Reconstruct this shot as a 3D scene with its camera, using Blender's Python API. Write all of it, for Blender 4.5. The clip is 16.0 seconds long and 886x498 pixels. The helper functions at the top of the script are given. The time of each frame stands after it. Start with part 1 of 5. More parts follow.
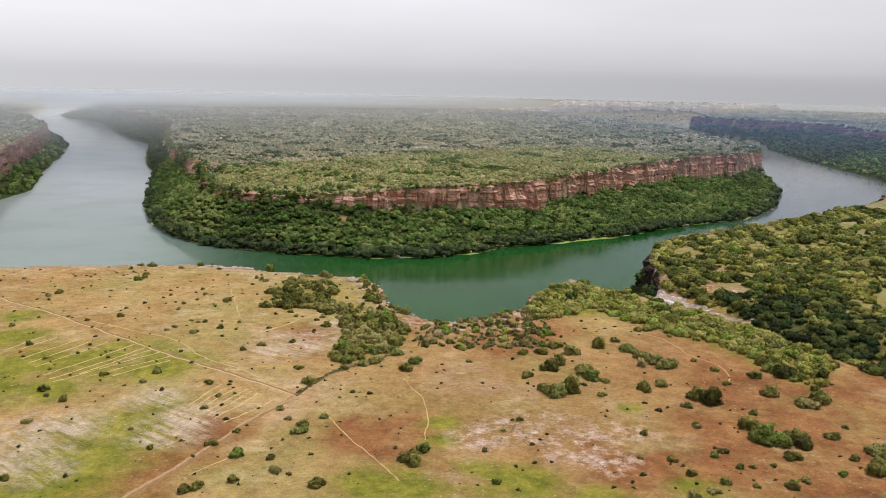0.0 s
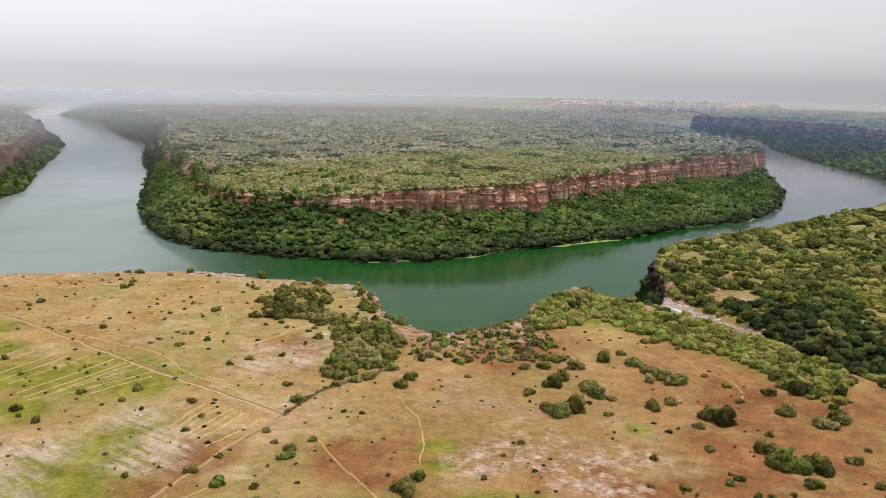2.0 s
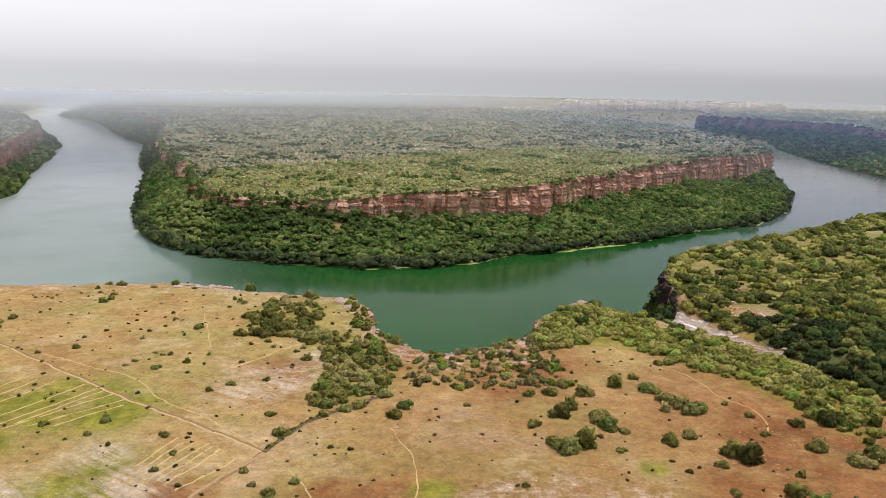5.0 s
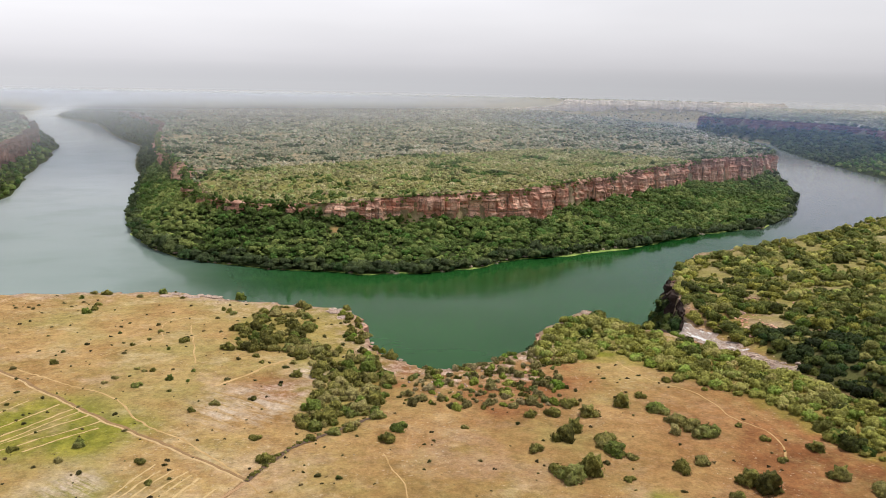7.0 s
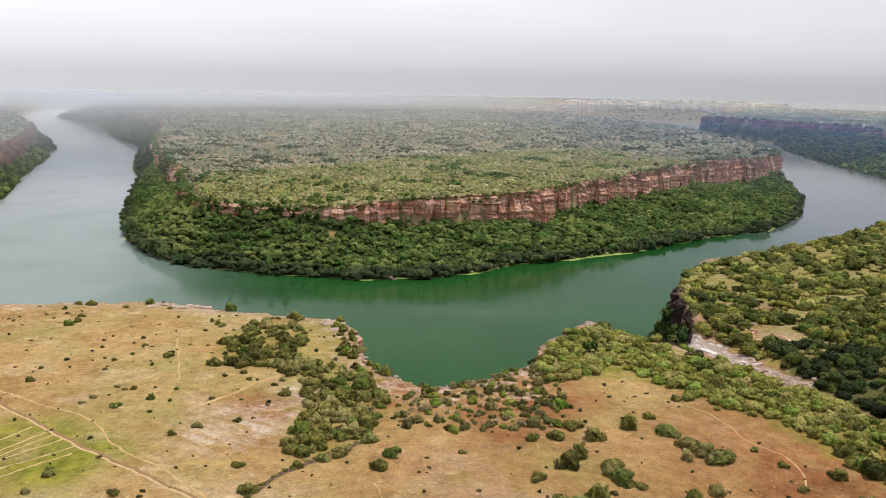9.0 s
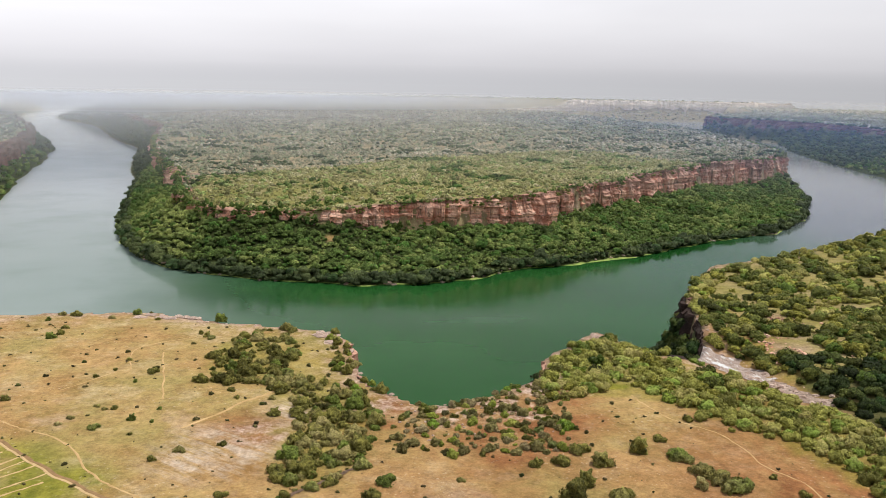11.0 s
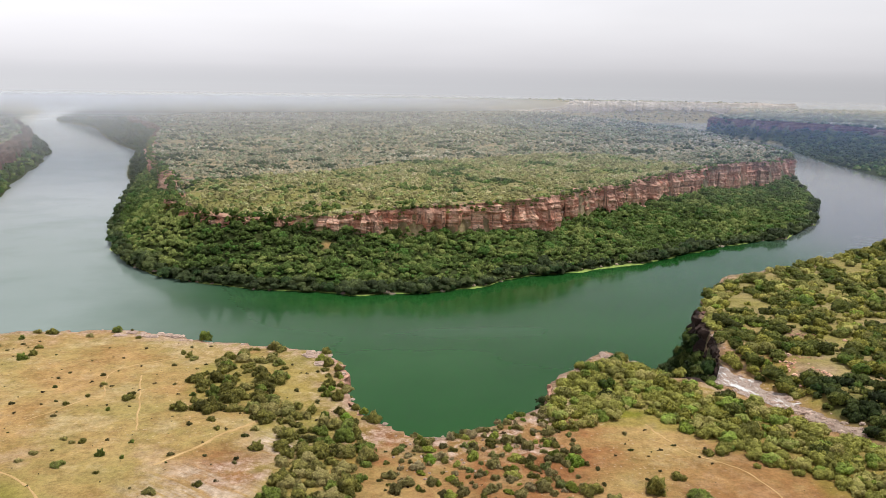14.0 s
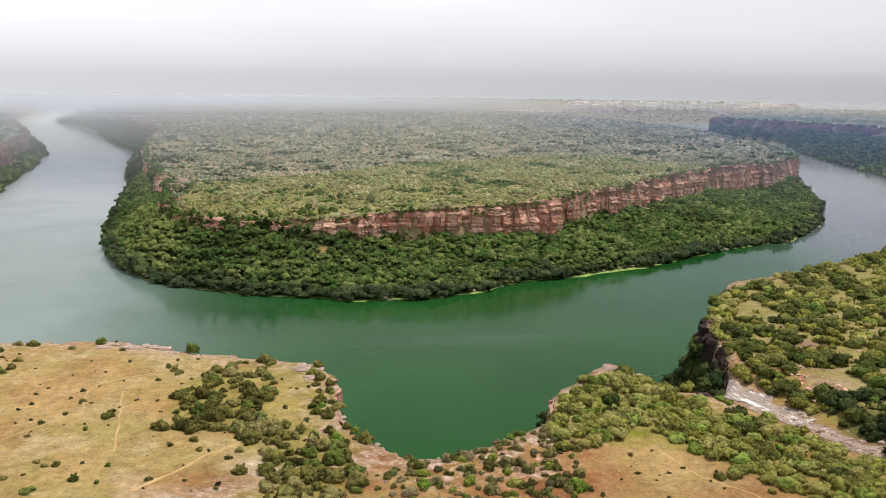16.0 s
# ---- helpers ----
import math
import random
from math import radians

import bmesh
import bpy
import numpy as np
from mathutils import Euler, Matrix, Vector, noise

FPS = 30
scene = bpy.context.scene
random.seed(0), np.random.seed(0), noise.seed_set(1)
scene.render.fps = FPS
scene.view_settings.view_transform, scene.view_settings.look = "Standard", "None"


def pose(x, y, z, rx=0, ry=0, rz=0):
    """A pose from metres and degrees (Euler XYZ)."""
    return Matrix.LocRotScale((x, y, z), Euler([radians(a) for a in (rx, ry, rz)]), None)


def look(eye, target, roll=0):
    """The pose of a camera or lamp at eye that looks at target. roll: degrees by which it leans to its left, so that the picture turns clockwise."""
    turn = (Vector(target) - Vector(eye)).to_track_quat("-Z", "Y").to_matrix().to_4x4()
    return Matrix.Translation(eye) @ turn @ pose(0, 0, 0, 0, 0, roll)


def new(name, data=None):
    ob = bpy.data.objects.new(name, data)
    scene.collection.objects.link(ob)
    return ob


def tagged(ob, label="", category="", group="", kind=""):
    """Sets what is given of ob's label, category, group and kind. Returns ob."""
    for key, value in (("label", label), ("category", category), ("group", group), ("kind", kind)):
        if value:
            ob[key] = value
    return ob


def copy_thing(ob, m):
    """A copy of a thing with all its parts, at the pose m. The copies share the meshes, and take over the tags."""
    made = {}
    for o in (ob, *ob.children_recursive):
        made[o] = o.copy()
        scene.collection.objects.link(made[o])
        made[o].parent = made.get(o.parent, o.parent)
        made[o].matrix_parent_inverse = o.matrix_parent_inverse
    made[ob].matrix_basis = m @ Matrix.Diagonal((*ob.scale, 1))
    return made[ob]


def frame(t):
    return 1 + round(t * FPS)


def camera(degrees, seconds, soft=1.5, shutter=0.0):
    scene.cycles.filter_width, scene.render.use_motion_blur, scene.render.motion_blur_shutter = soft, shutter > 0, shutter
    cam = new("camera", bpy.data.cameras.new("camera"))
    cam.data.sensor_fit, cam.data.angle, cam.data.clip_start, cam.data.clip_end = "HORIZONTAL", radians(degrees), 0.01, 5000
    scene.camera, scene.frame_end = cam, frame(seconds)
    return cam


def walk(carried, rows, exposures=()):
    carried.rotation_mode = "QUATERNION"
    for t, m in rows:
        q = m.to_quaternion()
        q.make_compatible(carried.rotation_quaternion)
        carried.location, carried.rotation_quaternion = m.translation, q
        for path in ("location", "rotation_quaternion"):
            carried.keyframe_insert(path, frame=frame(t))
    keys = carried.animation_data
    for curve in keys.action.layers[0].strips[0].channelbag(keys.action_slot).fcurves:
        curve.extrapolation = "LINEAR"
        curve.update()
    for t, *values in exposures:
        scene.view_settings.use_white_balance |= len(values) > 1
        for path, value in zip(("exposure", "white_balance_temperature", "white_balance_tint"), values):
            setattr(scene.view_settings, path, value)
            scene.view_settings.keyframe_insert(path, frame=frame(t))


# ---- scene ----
cam = camera(56.0, 16.0, soft=0.72)
PATH = [
    (0, (2.615, -0.180, 171.860), (2.655, 1.782, 171.471), 1.20),
    (0.5, (3.049, 4.522, 172.012), (3.090, 6.483, 171.623), 1.20),
    (1, (3.425, 9.241, 172.170), (3.465, 11.203, 171.780), 1.20),
    (1.5, (3.767, 13.977, 172.333), (3.807, 15.938, 171.942), 1.20),
    (2, (4.096, 18.725, 172.501), (4.136, 20.686, 172.110), 1.19),
    (2.5, (4.429, 23.485, 172.673), (4.468, 25.446, 172.282), 1.19),
    (3, (4.776, 28.255, 172.849), (4.815, 30.216, 172.458), 1.19),
    (3.5, (5.146, 33.032, 173.029), (5.185, 34.993, 172.638), 1.18),
    (4, (5.545, 37.813, 173.213), (5.582, 39.774, 172.821), 1.17),
    (6.5, (7.945, 61.713, 174.155), (7.978, 63.674, 173.762), 1.13),
    (7, (8.478, 66.474, 174.344), (8.510, 68.435, 173.951), 1.12),
    (7.5, (9.013, 71.223, 174.532), (9.044, 73.184, 174.139), 1.10),
    (8, (9.542, 75.957, 174.718), (9.572, 77.918, 174.325), 1.09),
    (8.5, (10.059, 80.673, 174.900), (10.088, 82.633, 174.508), 1.07),
    (9, (10.556, 85.368, 175.080), (10.584, 87.329, 174.687), 1.06),
    (11.5, (12.594, 108.433, 175.889), (12.616, 110.394, 175.496), 0.97),
    (12, (12.909, 112.943, 176.026), (12.930, 114.904, 175.634), 0.95),
    (12.5, (13.205, 117.411, 176.154), (13.225, 119.372, 175.762), 0.92),
    (13, (13.493, 121.834, 176.270), (13.512, 123.795, 175.878), 0.90),
    (13.5, (13.789, 126.209, 176.374), (13.807, 128.170, 175.982), 0.88),
    (14, (14.113, 130.532, 176.463), (14.131, 132.494, 176.072), 0.85),
    (14.5, (14.491, 134.800, 176.539), (14.508, 136.762, 176.148), 0.83),
    (15, (14.952, 139.010, 176.598), (14.968, 140.972, 176.207), 0.80),
    (15.5, (15.531, 143.158, 176.639), (15.547, 145.119, 176.250), 0.77),
    (16, (16.272, 147.240, 176.663), (16.287, 149.202, 176.273), 0.74),
]
walk(cam, [(t, look(eye, target, roll)) for t, eye, target, roll in PATH], [(0, -0.09), (4, -0.04), (8, 0.02), (12, 0.07), (16, 0.09)])

from mathutils import kdtree

# ---------------------------------------------------------------- light
world = bpy.data.worlds.new("overcast_sky")
scene.world = world
world.use_nodes = True
wn, wl = world.node_tree.nodes, world.node_tree.links
wn.clear()
w_out = wn.new("ShaderNodeOutputWorld")
sky = wn.new("ShaderNodeTexSky")
sky.sky_type, sky.sun_disc = "NISHITA", False
sky.sun_elevation, sky.sun_rotation = radians(66), radians(63)
sky_bg = wn.new("ShaderNodeBackground")
sky_bg.inputs["Strength"].default_value = 0.08
wl.new(sky.outputs[0], sky_bg.inputs["Color"])
coord = wn.new("ShaderNodeTexCoord")
split = wn.new("ShaderNodeSeparateXYZ")
wl.new(coord.outputs["Generated"], split.inputs[0])
ramp = wn.new("ShaderNodeValToRGB")
ramp.color_ramp.elements[0].position, ramp.color_ramp.elements[0].color = 0.0, (0.575, 0.573, 0.611, 1)
ramp.color_ramp.elements[1].position, ramp.color_ramp.elements[1].color = 0.55, (0.433, 0.430, 0.458, 1)
for at, c in ((0.012, (0.620, 0.617, 0.652, 1)), (0.035, (0.736, 0.726, 0.764, 1)), (0.07, (0.877, 0.865, 0.901, 1)), (0.11, (0.937, 0.929, 0.972, 1)), (0.25, (0.726, 0.716, 0.753, 1))):
    e = ramp.color_ramp.elements.new(at)
    e.color = c
wl.new(split.outputs["Z"], ramp.inputs["Fac"])
w_map = wn.new("ShaderNodeMapping")
w_map.inputs["Scale"].default_value = (2.0, 2.0, 9.0)
wl.new(coord.outputs["Generated"], w_map.inputs["Vector"])
w_noise = wn.new("ShaderNodeTexNoise")
w_noise.inputs["Scale"].default_value, w_noise.inputs["Detail"].default_value = 1.6, 4.0
wl.new(w_map.outputs[0], w_noise.inputs["Vector"])
w_range = wn.new("ShaderNodeMapRange")
w_range.inputs["To Min"].default_value, w_range.inputs["To Max"].default_value = 0.90, 1.08
wl.new(w_noise.outputs["Fac"], w_range.inputs["Value"])
w_mul = wn.new("ShaderNodeVectorMath")
w_mul.operation = "SCALE"
wl.new(ramp.outputs["Color"], w_mul.inputs[0])
w_side = wn.new("ShaderNodeMapRange")
w_side.inputs["From Min"].default_value, w_side.inputs["From Max"].default_value = -0.6, 0.6
w_side.inputs["To Min"].default_value, w_side.inputs["To Max"].default_value = 1.19, 0.87
wl.new(split.outputs["X"], w_side.inputs["Value"])
w_both = wn.new("ShaderNodeMath")
w_both.operation = "MULTIPLY"
wl.new(w_range.outputs["Result"], w_both.inputs[0])
wl.new(w_side.outputs["Result"], w_both.inputs[1])
wl.new(w_both.outputs[0], w_mul.inputs["Scale"])
cloud_bg = wn.new("ShaderNodeBackground")
cloud_bg.inputs["Strength"].default_value = 1.0
wl.new(w_mul.outputs["Vector"], cloud_bg.inputs["Color"])
w_add = wn.new("ShaderNodeMixShader")
w_add.inputs[0].default_value = 0.95
wl.new(sky_bg.outputs[0], w_add.inputs[1])
wl.new(cloud_bg.outputs[0], w_add.inputs[2])
wl.new(w_add.outputs[0], w_out.inputs["Surface"])

sun_data = bpy.data.lights.new("sun", "SUN")
sun_data.energy, sun_data.angle, sun_data.color = 3.7, radians(4), (1.0, 0.95, 0.87)
sun = new("sun", sun_data)
sun.matrix_world = look((390, 445, 1000), (0, 250, 0))

# ---------------------------------------------------------------- materials


def shader(name, rough=0.8, spec=0.2):
    m = bpy.data.materials.new(name)
    m.use_nodes = True
    b = m.node_tree.nodes["Principled BSDF"]
    b.inputs["Roughness"].default_value = rough
    b.inputs["Specular IOR Level"].default_value = spec
    return m, m.node_tree.nodes, m.node_tree.links, b


def place(n, l, scale=(1, 1, 1)):
    """World position, scaled."""
    g = n.new("ShaderNodeNewGeometry")
    mp = n.new("ShaderNodeMapping")
    mp.inputs["Scale"].default_value = scale
    l.new(g.outputs["Position"], mp.inputs["Vector"])
    return mp.outputs[0]


def grain(n, l, vec, scale, detail=5.0, rough=0.6, lo=0.3, hi=0.7):
    t = n.new("ShaderNodeTexNoise")
    t.inputs["Scale"].default_value, t.inputs["Detail"].default_value, t.inputs["Roughness"].default_value = scale, detail, rough
    l.new(vec, t.inputs["Vector"])
    r = n.new("ShaderNodeMapRange")
    r.inputs["From Min"].default_value, r.inputs["From Max"].default_value = lo, hi
    l.new(t.outputs["Fac"], r.inputs["Value"])
    return r.outputs["Result"]


def blend(n, l, fac, a, b, mode="MIX"):
    mx = n.new("ShaderNodeMix")
    mx.data_type, mx.blend_type = "RGBA", mode
    for sock, v in ((mx.inputs[0], fac), (mx.inputs[6], a), (mx.inputs[7], b)):
        if isinstance(v, bpy.types.NodeSocket):
            l.new(v, sock)
        elif isinstance(v, (int, float)):
            sock.default_value = v
        else:
            sock.default_value = (*v, 1)
    return mx.outputs[2]


def calc(n, l, op, a, b=0.0):
    mt = n.new("ShaderNodeMath")
    mt.operation = op
    for sock, v in zip(mt.inputs, (a, b)):
        if isinstance(v, bpy.types.NodeSocket):
            l.new(v, sock)
        else:
            sock.default_value = v
    return mt.outputs[0]


def relief(n, l, bsdf, height, strength, distance):
    bp = n.new("ShaderNodeBump")
    bp.inputs["Strength"].default_value, bp.inputs["Distance"].default_value = strength, distance
    l.new(height, bp.inputs["Height"])
    l.new(bp.outputs[0], bsdf.inputs["Normal"])


def field(n, name):
    a = n.new("ShaderNodeAttribute")
    a.attribute_name = name
    return a.outputs["Fac"]


def ground_material():
    m, n, l, b = shader("dry_grassland", 0.95, 0.1)
    p = place(n, l)
    straw = blend(n, l, grain(n, l, p, 0.035, 8, 0.75, 0.36, 0.64), (0.375, 0.218, 0.08), (0.61, 0.405, 0.18))
    soil = blend(n, l, grain(n, l, p, 0.06, 7), (0.235, 0.093, 0.035), (0.42, 0.20, 0.083))
    olive = calc(n, l, "MULTIPLY", grain(n, l, p, 0.016, 8, 0.7, 0.43, 0.60), 0.8)
    straw = blend(n, l, olive, straw, (0.39, 0.325, 0.115))
    scuff = calc(n, l, "MULTIPLY", grain(n, l, place(n, l, (0.034, 0.04, 0.04)), 1.0, 8, 0.75, 0.52, 0.68), 0.7)
    straw = blend(n, l, scuff, straw, (0.70, 0.56, 0.34))
    umber = calc(n, l, "MULTIPLY", grain(n, l, place(n, l, (0.05, 0.045, 0.05)), 1.0, 8, 0.75, 0.56, 0.72), 0.55)
    straw = blend(n, l, umber, straw, (0.26, 0.135, 0.055))
    bare = calc(n, l, "MULTIPLY", grain(n, l, p, 0.028, 7, 0.68, 0.54, 0.68), 0.65)
    straw = blend(n, l, bare, straw, blend(n, l, grain(n, l, p, 0.3, 5), (0.50, 0.31, 0.19), (0.74, 0.55, 0.38)))
    soil_mask = calc(n, l, "MULTIPLY", field(n, "soil"), grain(n, l, p, 0.045, 8, 0.7, 0.28, 0.56))
    col = blend(n, l, soil_mask, straw, soil)
    green = blend(n, l, grain(n, l, p, 0.12, 6), (0.16, 0.18, 0.022), (0.37, 0.335, 0.055))
    green_mask = calc(n, l, "MULTIPLY", field(n, "green"), grain(n, l, p, 0.035, 8, 0.65, 0.33, 0.50))
    col = blend(n, l, green_mask, col, green)
    turned = n.new("ShaderNodeMapping")
    turned.inputs["Rotation"].default_value = (0, 0, radians(36))
    turned.inputs["Scale"].default_value = (1, 1, 1)
    l.new(p, turned.inputs["Vector"])
    drawn = n.new("ShaderNodeMapping")
    drawn.inputs["Scale"].default_value = (0.05, 0.32, 0.2)
    l.new(turned.outputs[0], drawn.inputs["Vector"])
    pale_p = drawn.outputs[0]
    pale = blend(n, l, grain(n, l, p, 0.5, 5), (0.54, 0.40, 0.28), (0.70, 0.58, 0.46))
    pale_mask = calc(n, l, "MULTIPLY", field(n, "pale"), calc(n, l, "MULTIPLY", grain(n, l, pale_p, 1.0, 7, 0.7, 0.40, 0.55), grain(n, l, p, 0.07, 6, 0.7, 0.34, 0.52)))
    col = blend(n, l, pale_mask, col, pale)
    marl_mask = calc(n, l, "MULTIPLY", field(n, "marl"), grain(n, l, p, 0.11, 9, 0.75, 0.47, 0.6))
    col = blend(n, l, marl_mask, col, blend(n, l, grain(n, l, p, 0.4, 5), (0.46, 0.29, 0.21), (0.70, 0.56, 0.47)))
    wood = blend(n, l, grain(n, l, p, 0.05, 6), (0.30, 0.25, 0.12), (0.62, 0.50, 0.32))
    wood = blend(n, l, calc(n, l, "MULTIPLY", field(n, "meadow"), grain(n, l, p, 0.03, 6, 0.6, 0.25, 0.55)), wood, blend(n, l, grain(n, l, p, 0.08, 6), (0.20, 0.21, 0.05), (0.42, 0.38, 0.13)))
    col = blend(n, l, field(n, "wild"), col, wood)
    rock = blend(n, l, grain(n, l, p, 0.2, 8), (0.25, 0.14, 0.10), (0.56, 0.40, 0.32))
    col = blend(n, l, field(n, "rock"), col, rock)
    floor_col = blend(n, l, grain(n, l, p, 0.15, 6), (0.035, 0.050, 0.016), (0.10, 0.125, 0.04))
    col = blend(n, l, field(n, "woodfloor_shade"), col, floor_col)
    chips = calc(n, l, "MULTIPLY", grain(n, l, p, 0.75, 3, 0.5, 0.64, 0.70), grain(n, l, p, 0.02, 4, 0.6, 0.4, 0.6))
    col = blend(n, l, calc(n, l, "MULTIPLY", chips, calc(n, l, "SUBTRACT", 0.5, calc(n, l, "MULTIPLY", field(n, "woodfloor_shade"), 0.5))), col, (0.74, 0.60, 0.44))
    fine = grain(n, l, p, 0.8, 8, 0.8, 0.3, 0.7)
    tufty = grain(n, l, p, 0.22, 6, 0.7, 0.35, 0.68)
    fine = calc(n, l, "ADD", calc(n, l, "MULTIPLY", fine, 0.6), calc(n, l, "MULTIPLY", tufty, 0.4))
    tone = n.new("ShaderNodeMapRange")
    tone.inputs["To Min"].default_value, tone.inputs["To Max"].default_value = 0.36, 1.17
    l.new(fine, tone.inputs["Value"])
    sc = n.new("ShaderNodeVectorMath")
    sc.operation = "SCALE"
    l.new(col, sc.inputs[0])
    l.new(tone.outputs["Result"], sc.inputs["Scale"])
    l.new(sc.outputs["Vector"], b.inputs["Base Color"])
    relief(n, l, b, fine, 0.6, 0.5)
    return m


def rock_material(name, dark, mid, light, scale=1.0, cap=None):
    m, n, l, b = shader(name, 0.9, 0.15)
    p = place(n, l, (scale, scale, scale))
    tall = place(n, l, (scale * 0.22, scale * 0.22, scale * 0.03))
    flat = place(n, l, (scale * 0.012, scale * 0.012, scale * 0.55))
    col = blend(n, l, grain(n, l, p, 0.07, 8, 0.7, 0.42, 0.6), mid, light)
    col = blend(n, l, calc(n, l, "MULTIPLY", grain(n, l, p, 0.022, 6, 0.6, 0.5, 0.62), 0.6), col, tuple(0.6 * v for v in mid))
    # dark streaks and bands: shade of cracks and ledges put into the rock colour
    col = blend(n, l, calc(n, l, "MULTIPLY", grain(n, l, tall, 1.0, 7, 0.7, 0.55, 0.62), 0.92), col, dark)
    col = blend(n, l, calc(n, l, "MULTIPLY", grain(n, l, flat, 1.0, 4, 0.6, 0.55, 0.61), 0.6), col, dark)
    if cap:
        edge = calc(n, l, "ADD", field(n, "cap"), calc(n, l, "MULTIPLY", calc(n, l, "SUBTRACT", grain(n, l, p, 0.05, 6, 0.7), 0.5), 0.9))
        clip = n.new("ShaderNodeMapRange")
        clip.inputs["From Min"].default_value, clip.inputs["From Max"].default_value, clip.inputs["To Max"].default_value = 0.35, 0.75, 0.85
        l.new(edge, clip.inputs["Value"])
        col = blend(n, l, clip.outputs["Result"], col, blend(n, l, grain(n, l, p, 0.25, 7, 0.7), cap, tuple(2.3 * v for v in cap)))
    fine = grain(n, l, p, 0.6, 8, 0.7, 0.2, 0.8)
    l.new(blend(n, l, calc(n, l, "MULTIPLY", fine, 0.35), col, light), b.inputs["Base Color"])
    relief(n, l, b, fine, 0.8, 0.8)
    return m


def leaf_material(name, low, high, dry, per_object, leaf_size=1.5, drift=0.03, mottle=0.34):
    m, n, l, b = shader(name, 0.75, 0.15)
    if per_object:
        o = n.new("ShaderNodeObjectInfo")
        tone = o.outputs["Random"]
    else:
        tone = field(n, "tone")
    p, own = place(n, l), tone
    tone = calc(n, l, "ADD", calc(n, l, "MULTIPLY", tone, 0.62), calc(n, l, "MULTIPLY", calc(n, l, "SUBTRACT", grain(n, l, p, drift, 5, 0.65), 0.3), 0.62))
    g = grain(n, l, p, 0.55, 5, 0.65, 0.3, 0.7)
    col = blend(n, l, g, low, high)
    fresh = calc(n, l, "MULTIPLY", calc(n, l, "GREATER_THAN", calc(n, l, "FRACT", calc(n, l, "MULTIPLY", own, 7.31)), 0.80), 0.75)
    col = blend(n, l, fresh, col, blend(n, l, g, (low[0] * 0.85, low[1] * 1.1, low[2]), (high[0] * 0.72, high[1] * 1.12, high[2] * 0.8)))
    rp = n.new("ShaderNodeMapRange")
    rp.inputs["From Min"].default_value, rp.inputs["From Max"].default_value = 0.5, 0.92
    l.new(tone, rp.inputs["Value"])
    col = blend(n, l, rp.outputs["Result"], col, dry)
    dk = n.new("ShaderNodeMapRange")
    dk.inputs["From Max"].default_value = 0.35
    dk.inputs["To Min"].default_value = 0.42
    spray = n.new("ShaderNodeNewGeometry")
    sr = n.new("ShaderNodeMapRange")
    sr.inputs["To Min"].default_value, sr.inputs["To Max"].default_value = 0.85, 1.2
    l.new(spray.outputs["Random Per Island"], sr.inputs["Value"])
    l.new(tone, dk.inputs["Value"])
    sc = n.new("ShaderNodeVectorMath")
    sc.operation = "SCALE"
    l.new(col, sc.inputs[0])
    # noise darkens the leaf colour in patches, for the shade between leaves
    gap_shade = n.new("ShaderNodeMapRange")
    gap_shade.inputs["To Min"].default_value, gap_shade.inputs["To Max"].default_value = mottle, 1.66 - mottle
    l.new(grain(n, l, p, leaf_size, 4, 0.7, 0.38, 0.6), gap_shade.inputs["Value"])
    l.new(calc(n, l, "MULTIPLY", gap_shade.outputs["Result"], calc(n, l, "MULTIPLY", dk.outputs["Result"], sr.outputs["Result"])), sc.inputs["Scale"])
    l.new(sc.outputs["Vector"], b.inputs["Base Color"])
    relief(n, l, b, grain(n, l, p, 1.1, 6, 0.75, 0.3, 0.7), 0.9, 0.8)
    thin, both = n.new("ShaderNodeBsdfTranslucent"), n.new("ShaderNodeMixShader")
    l.new(sc.outputs["Vector"], thin.inputs["Color"])
    both.inputs[0].default_value = 0.1
    l.new(b.outputs[0], both.inputs[1])
    l.new(thin.outputs[0], both.inputs[2])
    l.new(both.outputs[0], n["Material Output"].inputs["Surface"])
    return m


def water_material():
    m, n, l, b = shader("river_water", 0.08, 0.12)
    p = place(n, l, (1.0, 1.0, 1.0))
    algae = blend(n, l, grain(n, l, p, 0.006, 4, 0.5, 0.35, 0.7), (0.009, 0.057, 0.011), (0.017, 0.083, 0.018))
    # pale base colour in place of bright sky mirrored on the water
    sky_sheen = blend(n, l, grain(n, l, p, 0.004, 4, 0.5, 0.35, 0.7), (0.175, 0.235, 0.22), (0.23, 0.285, 0.275))
    sky_sheen = blend(n, l, field(n, "upstream"), sky_sheen, (0.47, 0.51, 0.53))
    uneven_sheen = calc(n, l, "ADD", field(n, "sheen_mask"), calc(n, l, "MULTIPLY", calc(n, l, "SUBTRACT", grain(n, l, p, 0.008, 5), 0.5), 0.25))
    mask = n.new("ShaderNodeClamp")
    l.new(calc(n, l, "MULTIPLY", uneven_sheen, field(n, "sheen_mask")), mask.inputs["Value"])
    both = blend(n, l, mask.outputs[0], algae, sky_sheen)
    l.new(blend(n, l, field(n, "grey_reach"), both, (0.13, 0.14, 0.15)), b.inputs["Base Color"])
    b.inputs["IOR"].default_value = 1.33
    streak = grain(n, l, place(n, l, (0.006, 0.02, 1.0)), 1.0, 4, 0.5, 0.4, 0.65)
    rr = n.new("ShaderNodeMapRange")
    rr.inputs["To Min"].default_value, rr.inputs["To Max"].default_value = 0.10, 0.14
    l.new(streak, rr.inputs["Value"])
    l.new(rr.outputs["Result"], b.inputs["Roughness"])
    relief(n, l, b, grain(n, l, place(n, l, (0.05, 0.12, 1.0)), 1.0, 3, 0.5, 0.2, 0.8), 0.03, 0.5)
    return m


